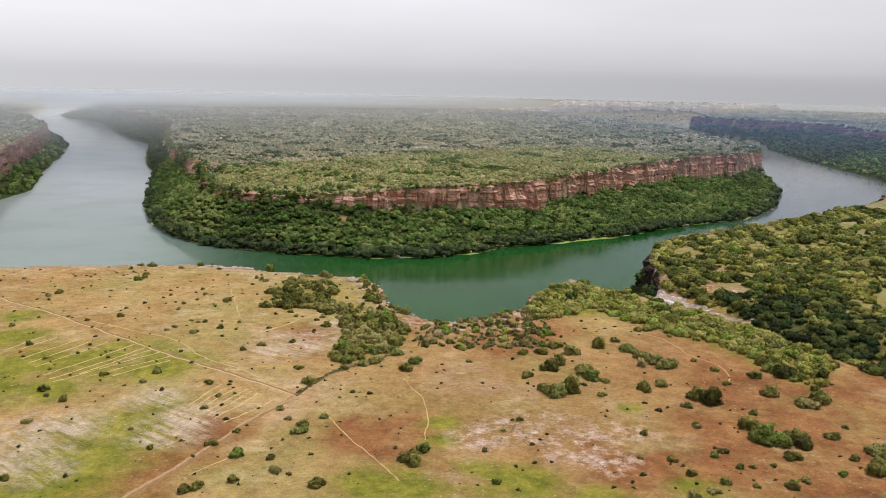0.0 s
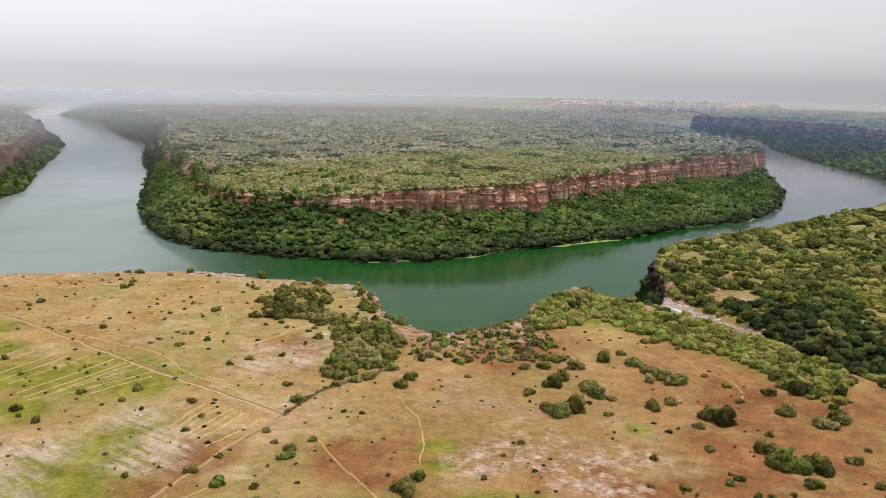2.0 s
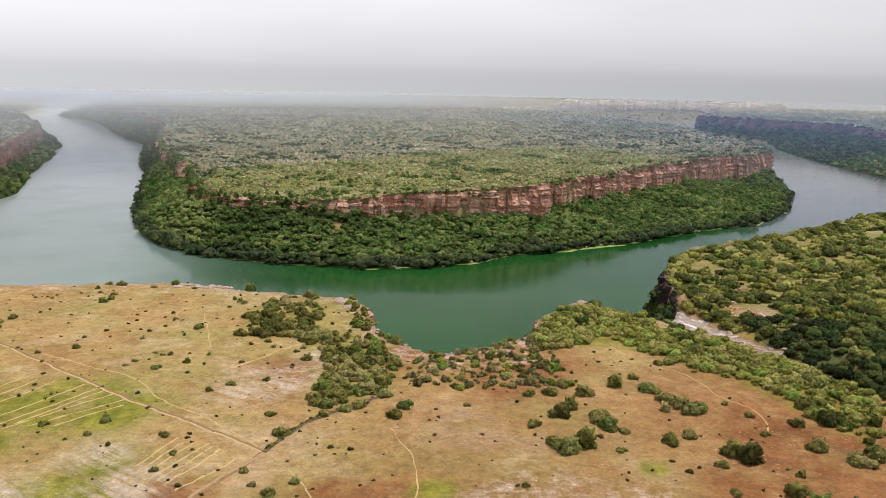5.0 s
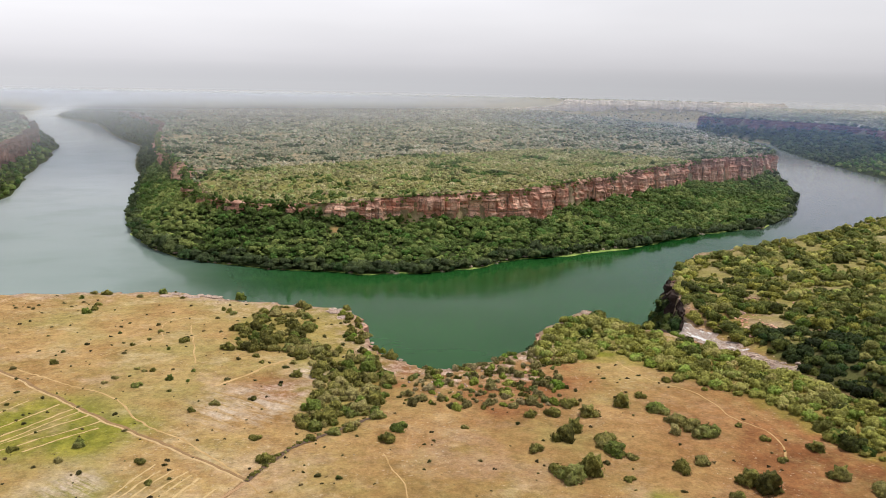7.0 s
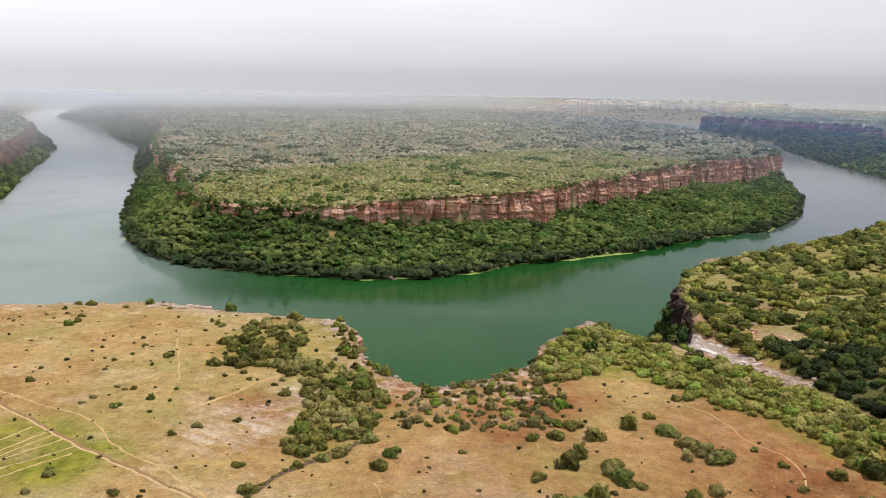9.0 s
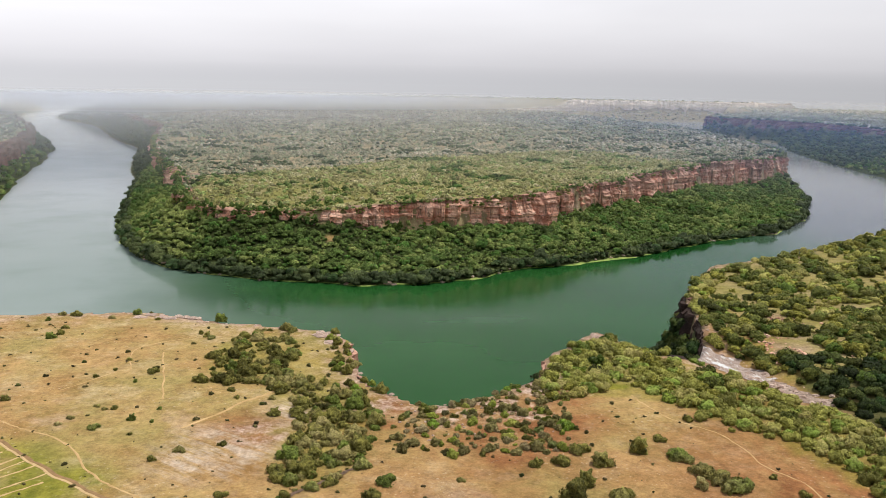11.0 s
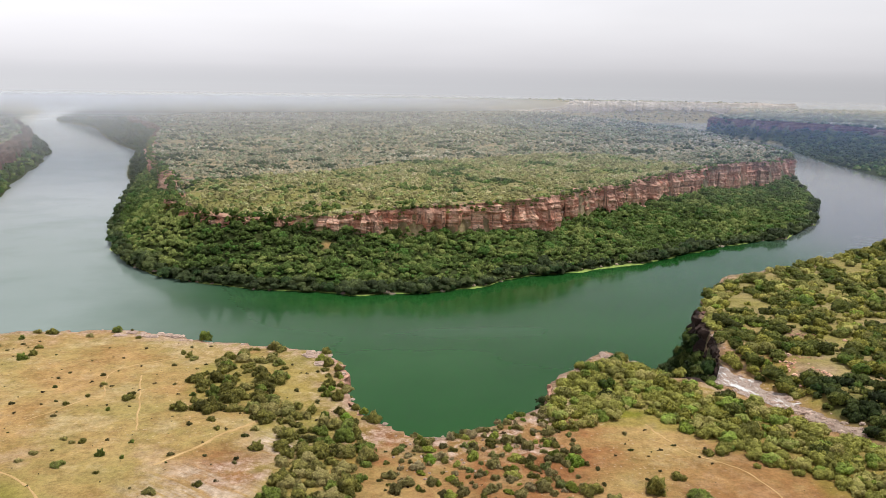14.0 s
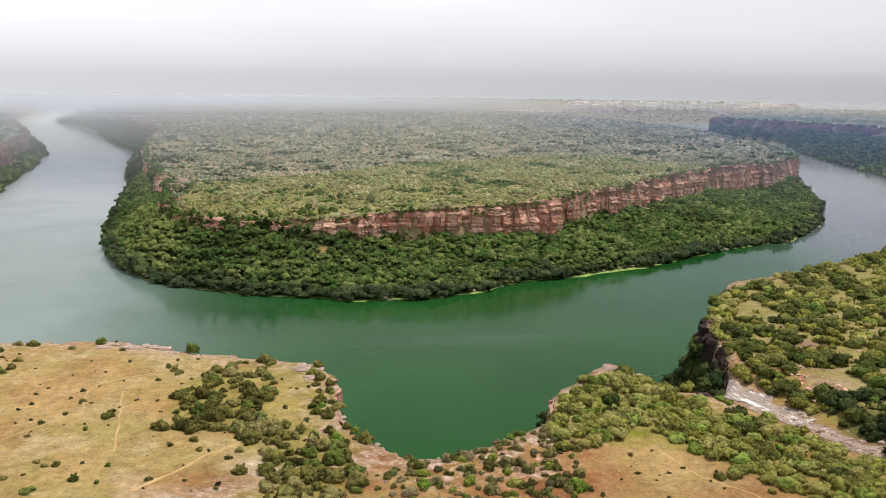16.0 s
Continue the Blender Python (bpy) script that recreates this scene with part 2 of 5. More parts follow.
def haze_sheet_material(name, share, steep, reach, start, tint):
    """Haze put into flat sheets, thicker with distance from the middle of the flight."""
    m = bpy.data.materials.new(name)
    m.use_nodes = True
    n, l = m.node_tree.nodes, m.node_tree.links
    n.clear()
    out = n.new("ShaderNodeOutputMaterial")
    g = n.new("ShaderNodeNewGeometry")
    ln = n.new("ShaderNodeVectorMath")
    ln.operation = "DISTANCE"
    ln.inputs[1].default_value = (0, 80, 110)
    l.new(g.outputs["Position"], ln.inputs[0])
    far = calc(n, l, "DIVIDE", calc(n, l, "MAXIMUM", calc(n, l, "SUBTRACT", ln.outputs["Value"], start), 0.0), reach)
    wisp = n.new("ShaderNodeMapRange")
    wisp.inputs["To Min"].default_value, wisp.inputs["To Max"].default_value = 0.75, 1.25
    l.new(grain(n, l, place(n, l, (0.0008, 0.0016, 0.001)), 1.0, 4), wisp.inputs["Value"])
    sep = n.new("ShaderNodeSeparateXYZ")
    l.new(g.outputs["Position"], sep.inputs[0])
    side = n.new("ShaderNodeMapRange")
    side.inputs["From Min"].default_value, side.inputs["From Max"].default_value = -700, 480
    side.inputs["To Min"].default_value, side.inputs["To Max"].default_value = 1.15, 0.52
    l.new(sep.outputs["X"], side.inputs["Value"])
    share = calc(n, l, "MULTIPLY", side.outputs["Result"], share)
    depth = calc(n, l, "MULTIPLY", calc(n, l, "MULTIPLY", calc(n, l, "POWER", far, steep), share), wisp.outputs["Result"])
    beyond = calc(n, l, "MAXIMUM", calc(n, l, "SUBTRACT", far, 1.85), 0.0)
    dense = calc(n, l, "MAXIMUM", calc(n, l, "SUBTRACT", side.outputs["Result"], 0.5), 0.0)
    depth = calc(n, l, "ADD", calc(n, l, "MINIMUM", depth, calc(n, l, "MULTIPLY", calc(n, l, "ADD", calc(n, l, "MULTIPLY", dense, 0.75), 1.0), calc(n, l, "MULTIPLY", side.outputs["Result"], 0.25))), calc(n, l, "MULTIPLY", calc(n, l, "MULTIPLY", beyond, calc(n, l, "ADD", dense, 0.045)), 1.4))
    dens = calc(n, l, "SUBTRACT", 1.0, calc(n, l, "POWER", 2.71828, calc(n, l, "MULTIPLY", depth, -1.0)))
    clear, white, lit = n.new("ShaderNodeBsdfTransparent"), n.new("ShaderNodeBsdfDiffuse"), n.new("ShaderNodeBsdfTranslucent")
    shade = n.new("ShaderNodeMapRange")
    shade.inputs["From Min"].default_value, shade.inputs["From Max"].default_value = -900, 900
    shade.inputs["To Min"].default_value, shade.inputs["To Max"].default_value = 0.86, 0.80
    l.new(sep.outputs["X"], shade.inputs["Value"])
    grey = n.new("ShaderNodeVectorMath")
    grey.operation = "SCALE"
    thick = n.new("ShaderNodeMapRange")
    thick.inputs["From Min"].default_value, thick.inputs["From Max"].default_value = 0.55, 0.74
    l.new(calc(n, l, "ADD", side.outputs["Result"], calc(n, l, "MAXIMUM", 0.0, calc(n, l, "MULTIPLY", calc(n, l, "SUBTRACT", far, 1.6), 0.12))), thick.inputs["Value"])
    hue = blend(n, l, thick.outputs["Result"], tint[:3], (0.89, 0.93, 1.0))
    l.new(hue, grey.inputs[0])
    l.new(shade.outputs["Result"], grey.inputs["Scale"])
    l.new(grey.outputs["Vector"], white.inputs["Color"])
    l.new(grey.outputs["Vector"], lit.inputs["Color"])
    half, mix = n.new("ShaderNodeMixShader"), n.new("ShaderNodeMixShader")
    half.inputs[0].default_value = 0.6
    l.new(white.outputs[0], half.inputs[1])
    l.new(lit.outputs[0], half.inputs[2])
    rim = n.new("ShaderNodeMapRange")
    rim.interpolation_type = "SMOOTHSTEP"
    rim.inputs["From Min"].default_value, rim.inputs["From Max"].default_value = 2900, 4600
    rim.inputs["To Min"].default_value, rim.inputs["To Max"].default_value = 1.0, 0.0
    l.new(ln.outputs["Value"], rim.inputs["Value"])
    l.new(calc(n, l, "MULTIPLY", dens, rim.outputs["Result"]), mix.inputs[0])
    l.new(clear.outputs[0], mix.inputs[1])
    l.new(half.outputs[0], mix.inputs[2])
    l.new(mix.outputs[0], out.inputs["Surface"])
    return m


GROUND = ground_material()
CLIFF = rock_material("red_sandstone", (0.030, 0.017, 0.015), (0.52, 0.18, 0.115), (0.95, 0.65, 0.49), 1.0, (0.20, 0.105, 0.08))
DARK_CLIFF = rock_material("dark_red_sandstone", (0.035, 0.022, 0.020), (0.15, 0.065, 0.052), (0.33, 0.19, 0.155))
# water-stained rock, blackened further for the shade the wall stands in
SHADED_WET_CLIFF = rock_material("shaded_wet_sandstone", (0.012, 0.009, 0.009), (0.03, 0.018, 0.016), (0.06, 0.04, 0.034))
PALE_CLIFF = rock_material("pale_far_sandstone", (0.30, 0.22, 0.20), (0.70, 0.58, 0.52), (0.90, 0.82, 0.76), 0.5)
STONE = rock_material("pink_grey_sandstone", (0.20, 0.13, 0.11), (0.46, 0.32, 0.26), (0.68, 0.54, 0.46), 3.0)
WATER = water_material()
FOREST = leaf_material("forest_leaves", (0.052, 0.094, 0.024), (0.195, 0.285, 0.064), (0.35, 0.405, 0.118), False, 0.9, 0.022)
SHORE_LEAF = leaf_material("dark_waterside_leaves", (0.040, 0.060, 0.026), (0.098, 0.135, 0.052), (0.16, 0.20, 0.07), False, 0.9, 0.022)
SCRUB = leaf_material("scrub_leaves", (0.255, 0.26, 0.10), (0.60, 0.58, 0.24), (0.78, 0.70, 0.42), False, 0.8, 0.016)
GREY_SCRUB = leaf_material("grey_scrub_leaves", (0.17, 0.185, 0.115), (0.49, 0.485, 0.31), (0.82, 0.75, 0.58), False, 1.5, 0.008)
SHRUB = leaf_material("shrub_leaves", (0.070, 0.075, 0.018), (0.42, 0.39, 0.092), (0.54, 0.46, 0.19), True, 1.5, 0.03, 0.6)
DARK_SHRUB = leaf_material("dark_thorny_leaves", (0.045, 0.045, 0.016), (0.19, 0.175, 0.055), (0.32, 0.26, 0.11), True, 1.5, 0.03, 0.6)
BRUSH = leaf_material("brush_leaves", (0.10, 0.115, 0.02), (0.57, 0.54, 0.10), (0.62, 0.52, 0.20), False, 1.5, 0.03, 0.46)
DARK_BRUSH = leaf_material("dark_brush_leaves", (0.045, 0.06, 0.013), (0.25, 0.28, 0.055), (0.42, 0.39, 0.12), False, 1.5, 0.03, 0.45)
SPUR_LEAF = leaf_material("yellow_green_leaves", (0.25, 0.26, 0.055), (0.66, 0.65, 0.15), (0.66, 0.57, 0.22), False, 1.0, 0.05, 0.74)
BROWN_SHRUB = leaf_material("twiggy_brown_leaves", (0.14, 0.13, 0.045), (0.44, 0.385, 0.14), (0.54, 0.42, 0.25), True, 1.5, 0.03, 0.65)
TUSSOCK = leaf_material("dry_tussock", (0.055, 0.045, 0.02), (0.15, 0.12, 0.045), (0.25, 0.18, 0.08), False)
# dark green leaves with the ravine's shade put into their colour
SHADY = leaf_material("shaded_ravine_leaves", (0.024, 0.040, 0.013), (0.070, 0.105, 0.026), (0.16, 0.19, 0.045), False)
LIME = leaf_material("fresh_leaves", (0.16, 0.21, 0.03), (0.46, 0.52, 0.085), (0.60, 0.56, 0.15), True, 1.5, 0.03, 0.62)



def plain(name, c1, c2, scale, rough=0.9):
    m, n, l, b = shader(name, rough, 0.15)
    p = place(n, l)
    g = grain(n, l, p, scale, 7, 0.65, 0.3, 0.7)
    l.new(blend(n, l, g, c1, c2), b.inputs["Base Color"])
    relief(n, l, b, g, 0.5, 0.2)
    return m


BARK = plain("bark", (0.10, 0.075, 0.05), (0.20, 0.15, 0.11), 3.0)
TRACK = plain("trodden_earth", (0.42, 0.29, 0.14), (0.58, 0.43, 0.24), 0.3)
FAINT = plain("faint_path", (0.36, 0.225, 0.09), (0.60, 0.425, 0.215), 0.12)
TRACK_RED = plain("red_earth", (0.34, 0.20, 0.11), (0.46, 0.30, 0.17), 0.6)
FURROW = plain("pale_soil", (0.42, 0.29, 0.13), (0.60, 0.45, 0.24), 0.5)
FOAM = plain("white_water", (0.55, 0.55, 0.55), (0.85, 0.86, 0.87), 1.2, 0.5)
REED = plain("waterweed", (0.17, 0.26, 0.05), (0.40, 0.46, 0.14), 0.4)

# ---------------------------------------------------------------- the lie of the land
LEFT_BANK = [(-2250, 5200), (-1920, 3950), (-1600, 3300), (-1150, 2480), (-985, 2170), (-900, 1960), (-750, 1525), (-650, 1230),
             (-660, 1000), (-600, 760), (-480, 610), (-360, 535)]
NEAR_RIM = [(-262, 513), (-197, 524), (-141, 530), (-115, 525), (-95, 515), (-69, 510), (-41, 503), (-30, 490), (-24, 467), (-18, 440),
            (-7, 422), (7, 409), (16, 406), (28, 414), (45, 424), (57, 437), (62, 462), (72, 477), (92, 506), (105, 502), (117, 486),
            (122, 472), (133, 470), (146, 497), (157, 556), (161, 580), (185, 630), (212, 672), (270, 700), (343, 760), (440, 850), (527, 935)]
RIGHT_BANK = [(720, 1120), (980, 1330), (1110, 1580), (1150, 1880), (1180, 2150), (1230, 2420), (1230, 2640), (1150, 2850), (1015, 3110),
              (1080, 3300), (1210, 3500), (1390, 3800), (1520, 4250), (1620, 5200)]
INNER_SHORE = [(-2064, 5200), (-1623, 3785), (-1325, 3324), (-1190, 3117), (-948, 2607), (-800, 2330), (-718, 2181), (-600, 1800), (-503, 1546),
               (-470, 1439), (-385, 1158), (-333, 1018), (-302, 957), (-262, 901), (-219, 864), (-162, 836), (-112, 825), (-64, 818), (-17, 818),
               (23, 831), (71, 868), (103, 891), (136, 904), (185, 938), (237, 967), (260, 990), (316, 1034), (350, 1062), (416, 1100),
               (438, 1119), (481, 1172), (530, 1245), (560, 1320), (640, 1500), (730, 1850), (770, 2250), (765, 2620), (720, 2900),
               (600, 3250), (430, 3650), (250, 4000), (0, 4250), (-400, 4400)]
INNER_RIM = [(-1800, 5200), (-1440, 3700), (-1180, 3250), (-1040, 2980), (-800, 2500), (-680, 2230), (-555, 1812), (-412, 1402), (-345, 1247),
             (-290, 1110), (-262, 1010), (-235, 960), (-200, 938), (-164, 930), (-115, 928), (-86, 925), (-70, 930), (-50, 935), (-24, 950), (9, 952),
             (59, 964), (101, 992), (155, 1048), (193, 1110), (238, 1146), (308, 1245), (411, 1350), (494, 1420), (575, 1490), (640, 1620),
             (670, 1850), (710, 2250), (700, 2600), (650, 2860), (530, 3200), (370, 3580), (200, 3920), (-30, 4160), (-420, 4320)]
STREAM = [(118, 493), (131, 492), (144, 484), (152, 465), (159, 449), (168, 431), (179, 410), (193, 388), (215, 350), (250, 300), (300, 230)]


def line(points, step, wobble=0.0, size=25.0, seed=0.0):
    """A smooth line through the points, with a stride of about step, that wanders by wobble."""
    p = np.array(points, float)
    q = np.vstack([2 * p[0] - p[1], p, 2 * p[-1] - p[-2]])
    out = []
    for a, b, c, d in zip(q[:-3], q[1:-2], q[2:-1], q[3:]):
        k = max(2, int(np.linalg.norm(c - b) / step))
        t = (np.arange(k) / k)[:, None]
        out.append(0.5 * (2 * b + (c - a) * t + (2 * a - 5 * b + 4 * c - d) * t * t + (3 * b - a - 3 * c + d) * t ** 3))
    out = np.vstack(out + [p[-1:]])
    if wobble:
        for i, (x, y) in enumerate(out):
            w = noise.noise_vector(Vector((x / size, y / size, seed))) + noise.noise_vector(Vector((x / size * 3, y / size * 3, seed))) * 0.5
            out[i] += wobble * w.x, wobble * w.y
    return out


OUT_L = line(LEFT_BANK + NEAR_RIM[:1], 12, 9, 90)
OUT_N = line(NEAR_RIM, 2.5, 1.6, 14)
OUT_R = line(NEAR_RIM[-1:] + RIGHT_BANK, 12, 9, 90)
OUTER = np.vstack([OUT_L[:-1], OUT_N, OUT_R[1:]])
SHORE = line(INNER_SHORE, 5, 3.5, 40)
RIM = line(INNER_RIM, 4, 5.0, 38, 7.0)
BROOK = line(STREAM, 3)


def tree_of(pts):
    k = kdtree.KDTree(len(pts))
    for i, (x, y) in enumerate(pts):
        k.insert((x, y, 0), i)
    k.balance()
    return k


def inside(poly, x, y):
    r = np.zeros(len(x), bool)
    for (ax, ay), (bx, by) in zip(poly, np.roll(poly, -1, 0)):
        if ay == by:
            continue
        lo, hi = min(ay, by), max(ay, by)
        s = (y >= lo) & (y < hi)
        if s.any():
            r[s] ^= x[s] < ax + (y[s] - ay) * (bx - ax) / (by - ay)
    return r


TREES = {k: tree_of(v) for k, v in (("out", OUTER), ("shore", SHORE), ("rim", RIM), ("brook", BROOK))}


def away(key, x, y):
    f = TREES[key].find
    return np.array([f((a, b, 0))[2] for a, b in zip(x, y)])


def smooth(v, a, b):
    t = np.clip((v - a) / (b - a), 0, 1)
    return t * t * (3 - 2 * t)


def lumps(x, y, size, seed):
    return np.array([noise.noise(Vector((a / size, b / size, seed))) for a, b in zip(x, y)])


def headland_top(x, y, d_rim):
    return (57 + 6 * smooth(x, 200, 520) - 10 * np.exp(-((x + 170) ** 2 + (y - 940) ** 2) / 130 ** 2) + 2.5 * lumps(x, y, 160, 3.0)
            + 12 * smooth(y, 2600, 4500) + 9 * smooth(d_rim, 60, 700))


def ground_height(x, y):
    """Height over the river, and the signed distances to the outer rim, the inner shore and the inner rim (plus: inland)."""
    x, y = np.asarray(x, float), np.asarray(y, float)
    d_out = away("out", x, y) * np.where(inside(OUTER, x, y), -1, 1)
    d_shore = away("shore", x, y) * np.where(inside(SHORE, x, y), 1, -1)
    d_rim = away("rim", x, y) * np.where(inside(RIM, x, y), 1, -1)
    big = lumps(x, y, 160, 3.0)
    small = lumps(x, y, 30, 5.0)
    top = 54 + 1.2 * big + 0.5 * small + 15 * smooth(x, 480, 950) * smooth(y, 850, 1600) - 6 * smooth(-x, 420, 600)
    brook = away("brook", x, y)
    top = top - 5 * (1 - smooth(brook, 4, 26)) * smooth(y, 180, 330)
    foot = 20 + 30 * smooth(-x, 250, 600) + 195 * smooth(x, 560, 950) * (1 - 0.9 * smooth(y, 2450, 2900))
    base = np.where(x > 560, 0.75, np.where(x < -420, 0.35, 0.5 + 0.2 * np.exp(-((x - 134) ** 2 + (y - 505) ** 2) / 25 ** 2))) * top
    d = -d_out
    low = np.where(d < 4, top + (base - top) * np.clip(d / 4, 0, 1), base * (1 - (d - 4) / foot))
    z_out = np.where(d_out > 0, top, np.maximum(low, -4))
    peak = headland_top(x, y, d_rim)
    t = np.clip(d_shore / np.maximum(d_shore - d_rim, 1e-3), 0, 1)
    slope = 0.8 + (25 + 7 * lumps(x, y, 55, 8.0) + 17 * np.exp(-((x + 175) ** 2 + (y - 930) ** 2) / 110 ** 2) + 17 * smooth(-x, 215, 270)) * t ** 0.85 + 2.0 * small * t
    z_in = np.where(d_rim > 0, slope + (peak - slope) * np.clip(d_rim / 7, 0, 1), slope)
    z_in = np.where(d_shore > 0, z_in, np.maximum(-4, d_shore))
    rise = smooth(y, 4240, 4320) * smooth(x, -900, -300)
    scarp = (6 + 30 * smooth(y, 4300, 4540) + 58 * smooth(y, 4600, 4632) + 5 * small) * rise - 4 * (1 - rise)
    return np.maximum(np.maximum(z_out, z_in), scarp), d_out, d_shore, d_rim


def mesh_from(name, verts, faces, material, smooth_shade=False):
    """A mesh from arrays of places and of faces with equal numbers of corners."""
    verts, faces = np.asarray(verts, np.float32), np.asarray(faces, np.int32)
    me = bpy.data.meshes.new(name)
    k = faces.shape[1]
    me.vertices.add(len(verts))
    me.vertices.foreach_set("co", verts.ravel())
    me.loops.add(faces.size)
    me.loops.foreach_set("vertex_index", faces.ravel())
    me.polygons.add(len(faces))
    me.polygons.foreach_set("loop_start", np.arange(0, faces.size, k, dtype=np.int32))
    me.polygons.foreach_set("loop_total", np.full(len(faces), k, np.int32))
    me.polygons.foreach_set("use_smooth", np.full(len(faces), smooth_shade))
    me.materials.append(material)
    me.update(calc_edges=True)
    return me


def put_field(me, name, values):
    a = me.attributes.new(name, "FLOAT", "POINT")
    a.data.foreach_set("value", np.asarray(values, np.float32))


def grid_faces(nx, ny):
    i = np.arange(nx - 1)[None, :] + nx * np.arange(ny - 1)[:, None]
    return np.stack([i, i + 1, i + 1 + nx, i + nx], -1).reshape(-1, 4)


def stretch(a, b, step, lowest, highest, grow_lo, grow_hi):
    """Stations from lowest to highest: even from a to b, then ever wider."""
    mid = list(np.arange(a, b + step, step))
    lo, hi = [mid[0]], [mid[-1]]
    s = step
    while lo[-1] > lowest:
        s *= grow_lo
        lo.append(lo[-1] - s)
    s = step
    while hi[-1] < highest:
        s *= grow_hi
        hi.append(hi[-1] + s)
    return np.array(lo[:0:-1] + mid + hi[1:])


GREEN_FRONT = np.array([(-330, 800), (-270, 1034), (-272, 1102), (-217, 1207), (-116, 1263), (-45, 1353), (38, 1429), (150, 1520), (234, 1576), (326, 1556), (358, 1456), (385, 1343), (420, 1200), (300, 800)], float)
BARE_ROCK = [(-299, 1127, 12), (-288, 1150, 14), (-66, 943, 14), (-48, 945, 12), (-108, 997, 8), (-205, 1335, 12), (15, 965, 8), (120, 1025, 9), (172, 1092, 10), (60, 1700, 40), (-160, 1680, 30)]


def green_front(x, y):
    """Where the green front part of the headland's top lies."""
    return inside(GREEN_FRONT, x, y)


def spot(x, y, places):
    v = np.zeros(len(x))
    for px, py, r in places:
        v = np.maximum(v, 1 - smooth(np.hypot(x - px, y - py), r * 0.4, r))
    return v


gx, gy = stretch(-300, 330, 4.6, -4900, 4900, 1.023, 1.023), stretch(190, 600, 4.4, -4900, 5000, 1.35, 1.009)
GX, GY = [v.ravel() for v in np.meshgrid(gx, gy)]
GZ, g_out, g_shore, g_rim = ground_height(GX, GY)
ground_mesh = mesh_from("ground", np.stack([GX, GY, GZ], -1), grid_faces(len(gx), len(gy)), GROUND, True)
THICK_GRASS = [[(57, 434), (79, 481), (100, 498), (115, 483), (133, 464), (148, 430), (176, 398), (186, 350), (160, 312), (150, 333), (131, 380), (106, 412), (74, 418)],
               [(-87, 444), (-84, 483), (-59, 507), (-35, 500), (-20, 440), (-5, 400), (-22, 335), (-38, 351), (-52, 429)],
               [(160, 600), (440, 850), (480, 800), (330, 500), (240, 340), (190, 395), (160, 468)]]
put_field(ground_mesh, "green", 0.5 * np.max([inside(np.array(q, float), GX, GY) for q in THICK_GRASS], 0) * (away("brook", GX, GY) > 8) + 0.99 * spot(GX, GY, [(-185, 367, 24), (-198, 404, 16), (-98, 339, 18), (-145, 306, 24), (-95, 292, 14), (-101, 264, 20), (-111, 228, 32), (-160, 308, 36), (-103, 257, 34), (-166, 337, 34), (-100, 268, 26), (-108, 242, 26), (-108, 330, 22), (-96, 292, 14), (-130, 340, 40),
                                             (-13, 231, 17), (2, 232, 20), (20, 234, 18), (34, 233, 17), (9, 277, 10), (9, 262, 9), (85, 229, 12), (79, 292, 7), (55, 223, 12),
                                             (88, 428, 5)]))
put_field(ground_mesh, "pale", spot(GX, GY, [(-128, 250, 26), (-125, 268, 24), (-84, 268, 20), (-81, 280, 16), (-98, 297, 14), (-116, 238, 16), (-60, 362, 28),
                                            (-110, 524, 16), (-135, 528, 10), (-40, 398, 14)]))
put_field(ground_mesh, "marl", 0.8 * (1 - smooth(g_out, 3, 26)) * (g_out > 0) * (np.abs(GX) < 300) + spot(GX, GY, [(22, 264, 16), (30, 270, 16), (41, 275, 22), (58, 264, 22), (62, 248, 16), (50, 258, 16), (-48, 378, 16), (72, 270, 16), (20, 395, 14), (45, 400, 16), (-12, 402, 10), (58, 425, 12)]))
put_field(ground_mesh, "soil", np.clip(0.5 * smooth(GX, -60, 10) * (1 - smooth(GY, 330, 420)) + spot(GX, GY, [(-74, 253, 22), (-66, 270, 16), (-87, 230, 24), (-50, 385, 25), (-12, 268, 26), (125, 257, 50), (140, 300, 40), (160, 285, 40), (75, 248, 30), (35, 385, 42), (-8, 398, 24), (60, 400, 30)])
                                       + 0.52 * smooth(GX, 85, 130), 0, 1))
wild = np.clip(smooth(g_rim, -20, 5) + smooth(np.abs(GX), 300, 480) + smooth(GX, 165, 190) * smooth(GY, 380, 440) * (GX < 700) * 0.6, 0, 1)
put_field(ground_mesh, "wild", wild)
east_grass = smooth(GX, 158, 172) * smooth(GY, 425, 455) * (g_out > 0) * (GX < 700)
put_field(ground_mesh, "meadow", np.clip(green_front(GX, GY) * (g_rim > 0) + 0.85 * east_grass, 0, 1))
# spots along the ravine wall darken the rock for its shade
put_field(ground_mesh, "woodfloor_shade", np.clip(smooth(g_shore, -14, -6) * (g_rim < -4) + (g_out < -5) * (GZ > -3.5) * (g_shore < -20) * (1 - 0.6 * smooth(GY, 4100, 4300)) - spot(GX, GY, [(-87, 896, 9), (-26, 900, 8)]) + 0.95 * (g_out < 1) * spot(GX, GY, [(132, 478, 16), (140, 497, 18), (148, 525, 18), (154, 550, 18), (158, 575, 14)]) + 0.85 * spot(GX, GY, [(190, 408, 20), (205, 385, 28), (182, 440, 16), (205, 430, 26), (222, 405, 24)]), 0, 1))
stony = np.clip(0.5 + 1.4 * lumps(GX, GY, 9, 4.0), 0, 1)
